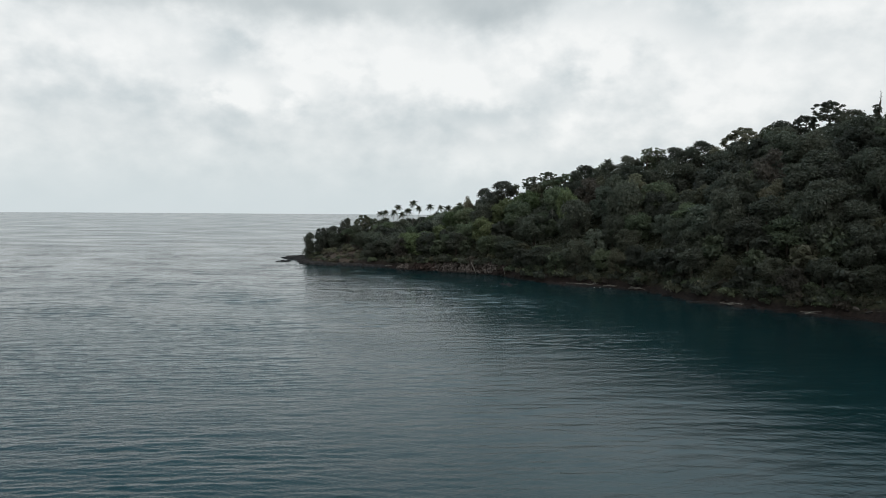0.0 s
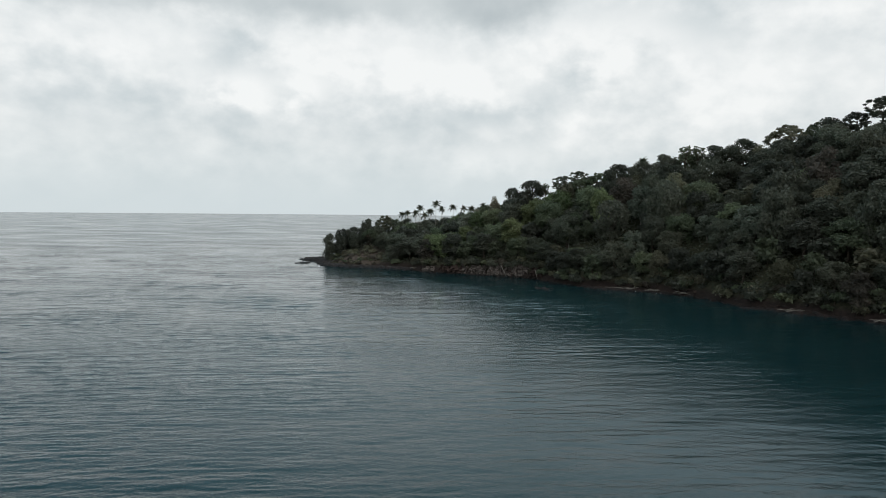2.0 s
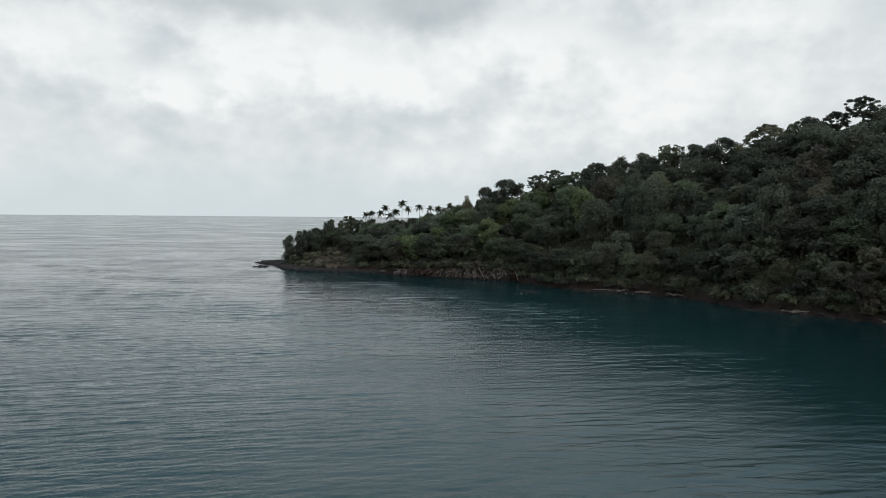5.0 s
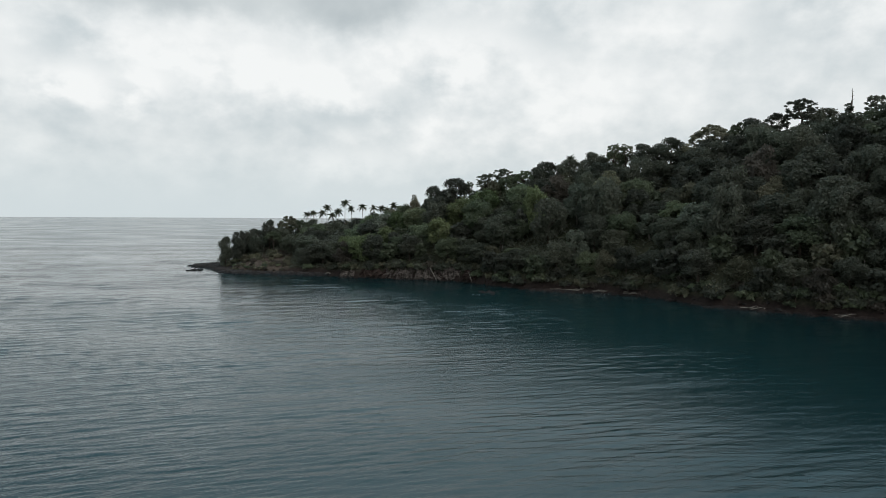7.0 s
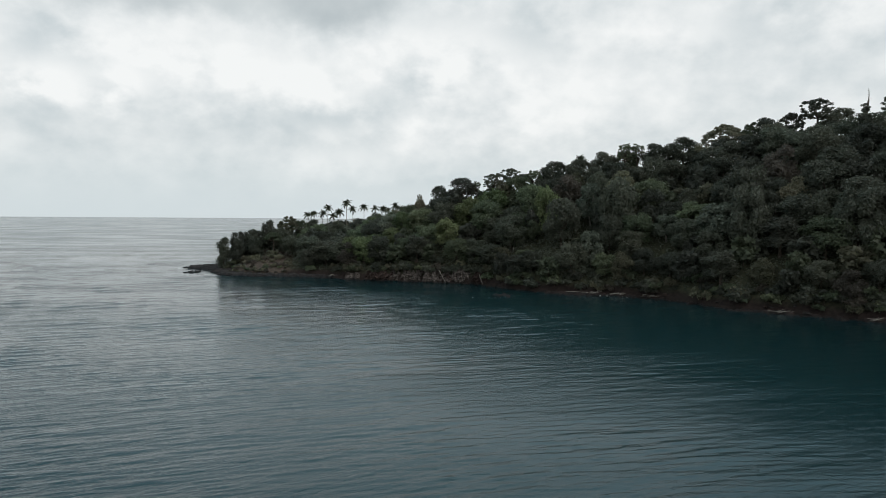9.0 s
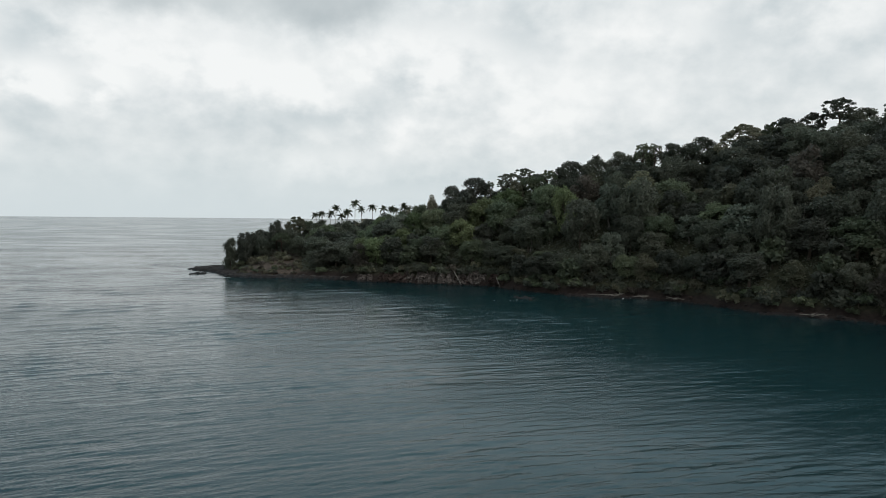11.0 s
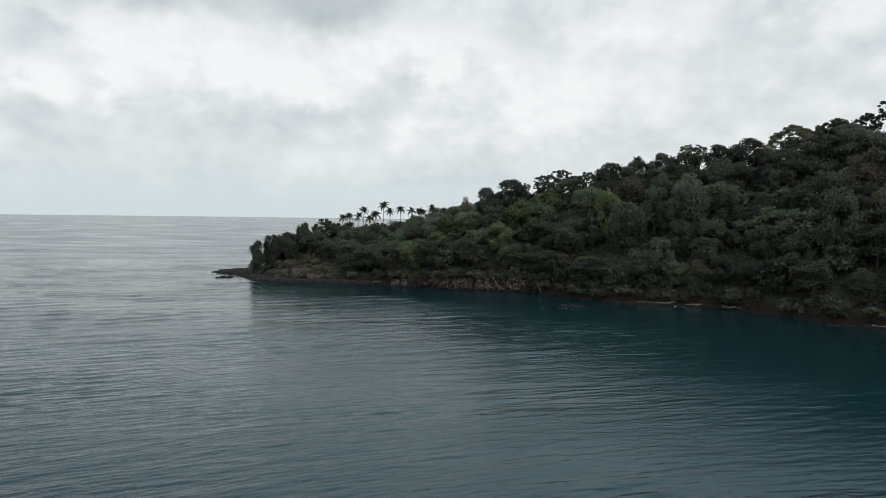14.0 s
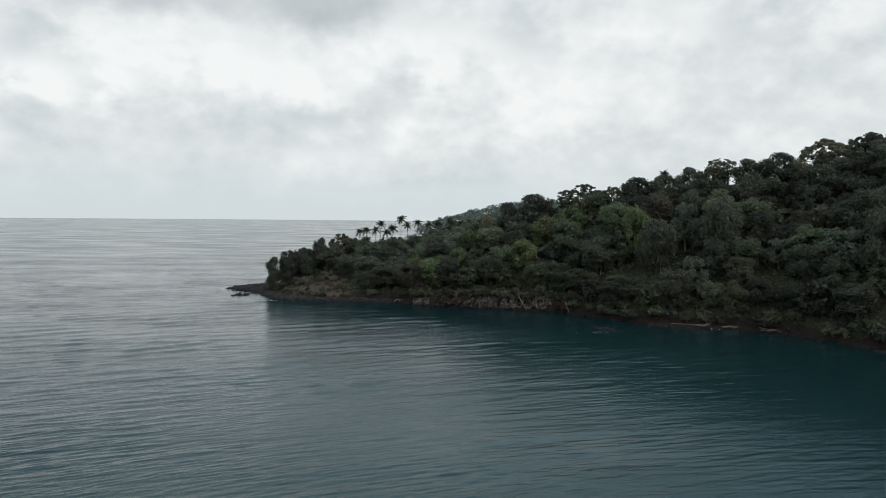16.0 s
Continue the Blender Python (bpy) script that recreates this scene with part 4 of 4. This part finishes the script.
def fill_forest():
    r = np.random.default_rng(14)
    mixed = ["dome_dark", "dome_mid", "dome_low", "tall_dark", "tall_olive", "fresh", "grey", "brown"]
    sea = np.array([0.26, 0.13, 0.10, 0.31, 0.10, 0.0, 0.05, 0.05])
    low = np.array([0.14, 0.30, 0.16, 0.08, 0.10, 0.16, 0.03, 0.03])
    tip = np.array([0.40, 0.12, 0.18, 0.30, 0.0, 0.0, 0.0, 0.0])
    east = np.array([0.33, 0.05, 0.15, 0.32, 0.07, 0.0, 0.03, 0.05])
    spots = forest_spots()
    count, rest = 0, []
    for x, y, radius, gap, dr in spots:
        z = float(ground((x, y))[0])
        tall = radius * r.uniform(1.9, 2.9)
        if gap < 9:
            tall = min(tall, r.uniform(9.0, 14.0))
        if dr < 12:
            tall = r.uniform(9.5, 12.5)
        tall = min(tall, 9.5 + 0.4 * dr, 13.0 if x < 32 else 99.0)
        if x < 16 and dr < 16:
            tall = r.uniform(11.5, 14.5)
        wide = min(2 * radius * r.uniform(0.95, 1.2), 1.15 * tall)
        if count < 248 and radius > 4.5 and x < 245:
            kind = r.choice(mixed, p=low if -22 < x < 55 and gap < 45 else (east if x > 115 else tip if x < -22 else sea))
            plant(kind, x, y, z, 1.0, None, z + tall, wide)
            count += 1
        else:
            rest.append((x, y, z, tall, wide))
    return rest


def filler_trees(rest):
    """The small trees that stand pressed between the large ones, as one mass."""
    r = np.random.default_rng(15)
    shapes = []
    for seed in range(4):
        q = np.random.default_rng(300 + seed)
        lobes = crown_lobes("dome" if seed % 2 else "tall", 10, 4.5, q)
        v, f = lobe_leaves(lobes, 640, 0.95, q)
        t = np.linspace(0, 1, 4)
        w, g = tube(np.c_[0 * t, 0 * t, -1 + 6 * t], [0.22, 0.19, 0.16, 0.1], 5)
        shapes.append((v, f, w, g))
    by_tone = {0: [], 1: [], 2: []}
    for x, y, z, tall, wide in rest:
        v, f, w, g = shapes[int(r.integers(0, 4))]
        a = r.uniform(0, 6.28)
        turn = np.array([[math.cos(a), -math.sin(a), 0], [math.sin(a), math.cos(a), 0], [0, 0, 1]])
        m = turn @ np.diag((wide / 9.0, wide / 9.0, tall / 10.0))
        by_tone[int(r.choice(3, p=[0.6, 0.28, 0.12]))].append((v @ m.T + (x, y, z), f, w @ m.T + (x, y, z), g))
    for tone, material, words in ((0, LEAF_DARK, "small dark green trees filling the gaps of the forest"), (1, LEAF_MID, "small mid-green trees filling the gaps of the forest"), (2, LEAF_OLIVE, "small olive green trees filling the gaps of the forest")):
        vs, fs, n = [], [], 0
        for v, f, w, g in by_tone[tone]:
            vs.append(v)
            fs.append(f + n)
            n += len(v)
        ob = new("forest_filler", mesh_from("forest_filler", np.concatenate(vs), np.concatenate(fs), material))
        tagged(ob, words, "forest", kind="stuff")
        v, f = joined([(w, g) for _, _, w, g in by_tone[tone]])
        part("trunks", mesh_from("trunks", v, f, BARK, True), ob)


filler_trees(fill_forest())


def shore_shrubs():
    r = np.random.default_rng(77)
    line = np.array(SHORE[:19], float)
    seg = np.hypot(*np.diff(line, axis=0).T)
    at = np.r_[0, np.cumsum(seg)]
    for q in range(230):
        s = r.uniform(0, at[-1])
        j = min(max(np.searchsorted(at, s) - 1, 0), len(seg) - 1)
        w = (line[j + 1] - line[j]) / seg[j]
        off = r.uniform(0.6, 3.2) if r.random() < 0.6 else r.uniform(2.0, 6.5)
        p = line[j] + w * (s - at[j]) + np.array((-w[1], w[0])) * off
        if shore_gap(p)[0] < (2.4 if -26 < p[0] < 44 else 0.4):
            continue
        bare = -86 < p[0] < -46 and p[1] < 377
        kind = r.choice(["shrub_dark", "shrub_mid", "shrub_olive", "shrub_brown"], p=[0.1, 0.1, 0.35, 0.45] if bare else [0.45, 0.3, 0.15, 0.1])
        plant(kind, p[0], p[1], None, r.uniform(0.8, 1.6) * (0.45 if bare else 1.0))


shore_shrubs()


def undergrowth():
    """The leafy floor between the trees."""
    r = np.random.default_rng(3)
    p = np.c_[r.uniform(-88, 300, 320000), r.uniform(20, 420, 320000)]
    ds = shore_gap(p)
    p = p[ds > 3.0]
    dr, s = to_lines(p, CREST, False)
    crest = np.interp(s, np.arange(len(CREST)), CREST[:, 1])
    p = p[~((p[:, 1] > crest) & (dr > 12) & (p[:, 0] > 20))]
    bare = (p[:, 0] < -48) & (p[:, 1] < 376)
    p = p[~bare][:90000]
    lump = np.abs(ripple(p, 7.0, 8)) * 3.2 * np.clip((shore_gap(p) - 2) / 10, 0.25, 1)
    c = np.c_[p, ground(p) + 0.2 + lump * r.uniform(0.3, 1.0, len(p))]
    nrm = np.tile((-0.25, -0.45, 0.8), (len(p), 1)) + r.normal(0, 0.5, (len(p), 3))
    v, f = leaf_verts(c, nrm, r.uniform(0.35, 0.8, len(p)), r, 1.3)
    tagged(new("undergrowth", mesh_from("undergrowth", v, f, LEAF_DARK)), "dense dark green undergrowth covering the forest floor", "undergrowth", kind="stuff")


undergrowth()


# ---------------------------------------------------------------- bare trunks that show pale among the leaves
def bare_trunk(x, y, z, high, lean, label):
    """A dead stem with a few broken boughs."""
    r = np.random.default_rng(int(x * 13))
    t = np.linspace(0, 1, 7)
    path = np.c_[lean * t ** 1.3, 0.15 * np.sin(t * 5), high * t]
    root = new("dead_tree")
    root.location = (x, y, z)
    v, f = tube(path, np.linspace(0.13, 0.04, 7), 6)
    part("trunk", mesh_from("trunk", v, f, BARK_PALE, True), root)
    for n in range(3):
        h = 0.55 + 0.17 * n
        base = np.array([np.interp(h, t, path[:, i]) for i in range(3)])
        a = r.uniform(0, 6.28)
        tip = base + np.array((math.cos(a) * 1.1, math.sin(a) * 1.1, r.uniform(0.5, 1.2)))
        v, f = tube([base, (base + tip) / 2 + (0, 0, 0.1), tip], [0.07, 0.05, 0.025], 5)
        part("bough", mesh_from("bough", v, f, BARK_PALE, True), root)
    return tagged(root, label, "dead tree", "dead trees of the slope")


for x, y, high, lean, stand in [(182.3, 256.0, 9.5, 0.5, 56.5), (139.6, 237.6, 6.6, 1.2, 31.8), (157.0, 199.6, 5.0, -0.4, 13.5), (179.0, 225.0, 3.6, 1.4, 44.0), (66.6, 310.6, 5.2, 0.7, 31.0)]:
    foot = float(ground((x, y))[0])
    bare_trunk(x, y, foot - 0.3, stand + high - foot, lean, "slender pale dead trunk standing among dark forest trees")

for x, y, size, kind in [(-74, 381, 1.6, "shrub_olive"), (-69, 379, 1.4, "shrub_olive"), (-60, 378, 1.5, "shrub_olive")]:
    plant(kind, x, y, None, size, None, None, None, "dense shrub under the trees at the end of the headland")

# dry scrub on the bare bank
dry = np.random.default_rng(64)
for n in range(26):
    x, y = dry.uniform(-82, -49), dry.uniform(362, 379)
    if shore_gap((x, y))[0] > 2:
        plant(dry.choice(["shrub_brown", "shrub_olive"]), x, y, None, dry.uniform(0.45, 0.95), None, None, None, "dry brown-green scrub on the bare earth bank")


def lee_forest():
    """The woods on the far side of the crest, away from the bay."""
    r = np.random.default_rng(91)
    p = np.c_[r.uniform(0, 430, 1500), r.uniform(-30, 475, 1500)]
    gap = shore_gap(p)
    dr, s = to_lines(p, CREST, False)
    at = np.interp(s, np.arange(len(CREST)), CREST[:, 1])
    ax = np.interp(s, np.arange(len(CREST)), CREST[:, 0])
    keep = (gap > 4) & (dr > 8) & ((p[:, 1] > at) | (p[:, 0] > ax)) & (p[:, 0] > 20)
    p = p[keep][:420]
    z = ground(p)
    c, d, w = [], [], []
    for (x, y), h in zip(p, z):
        n = r.normal(size=(90, 3))
        n[:, 2] = np.abs(n[:, 2])
        n /= np.linalg.norm(n, axis=1, keepdims=True)
        wide = r.uniform(5.5, 8.5)
        c.append(np.array((x, y, h + 2.5)) + n * (wide, wide, wide * 1.05) * r.uniform(0.75, 1.05, (90, 1)))
        d.append(n + r.normal(0, 0.4, n.shape))
        w.append(np.full(90, 1.9))
    v, f = leaf_verts(np.concatenate(c), np.concatenate(d), np.concatenate(w), r, 1.3)
    tagged(new("lee_forest", mesh_from("lee_forest", v, f, LEAF_DARK)), "dark green forest on the far side of the crest", "forest", kind="stuff")


lee_forest()
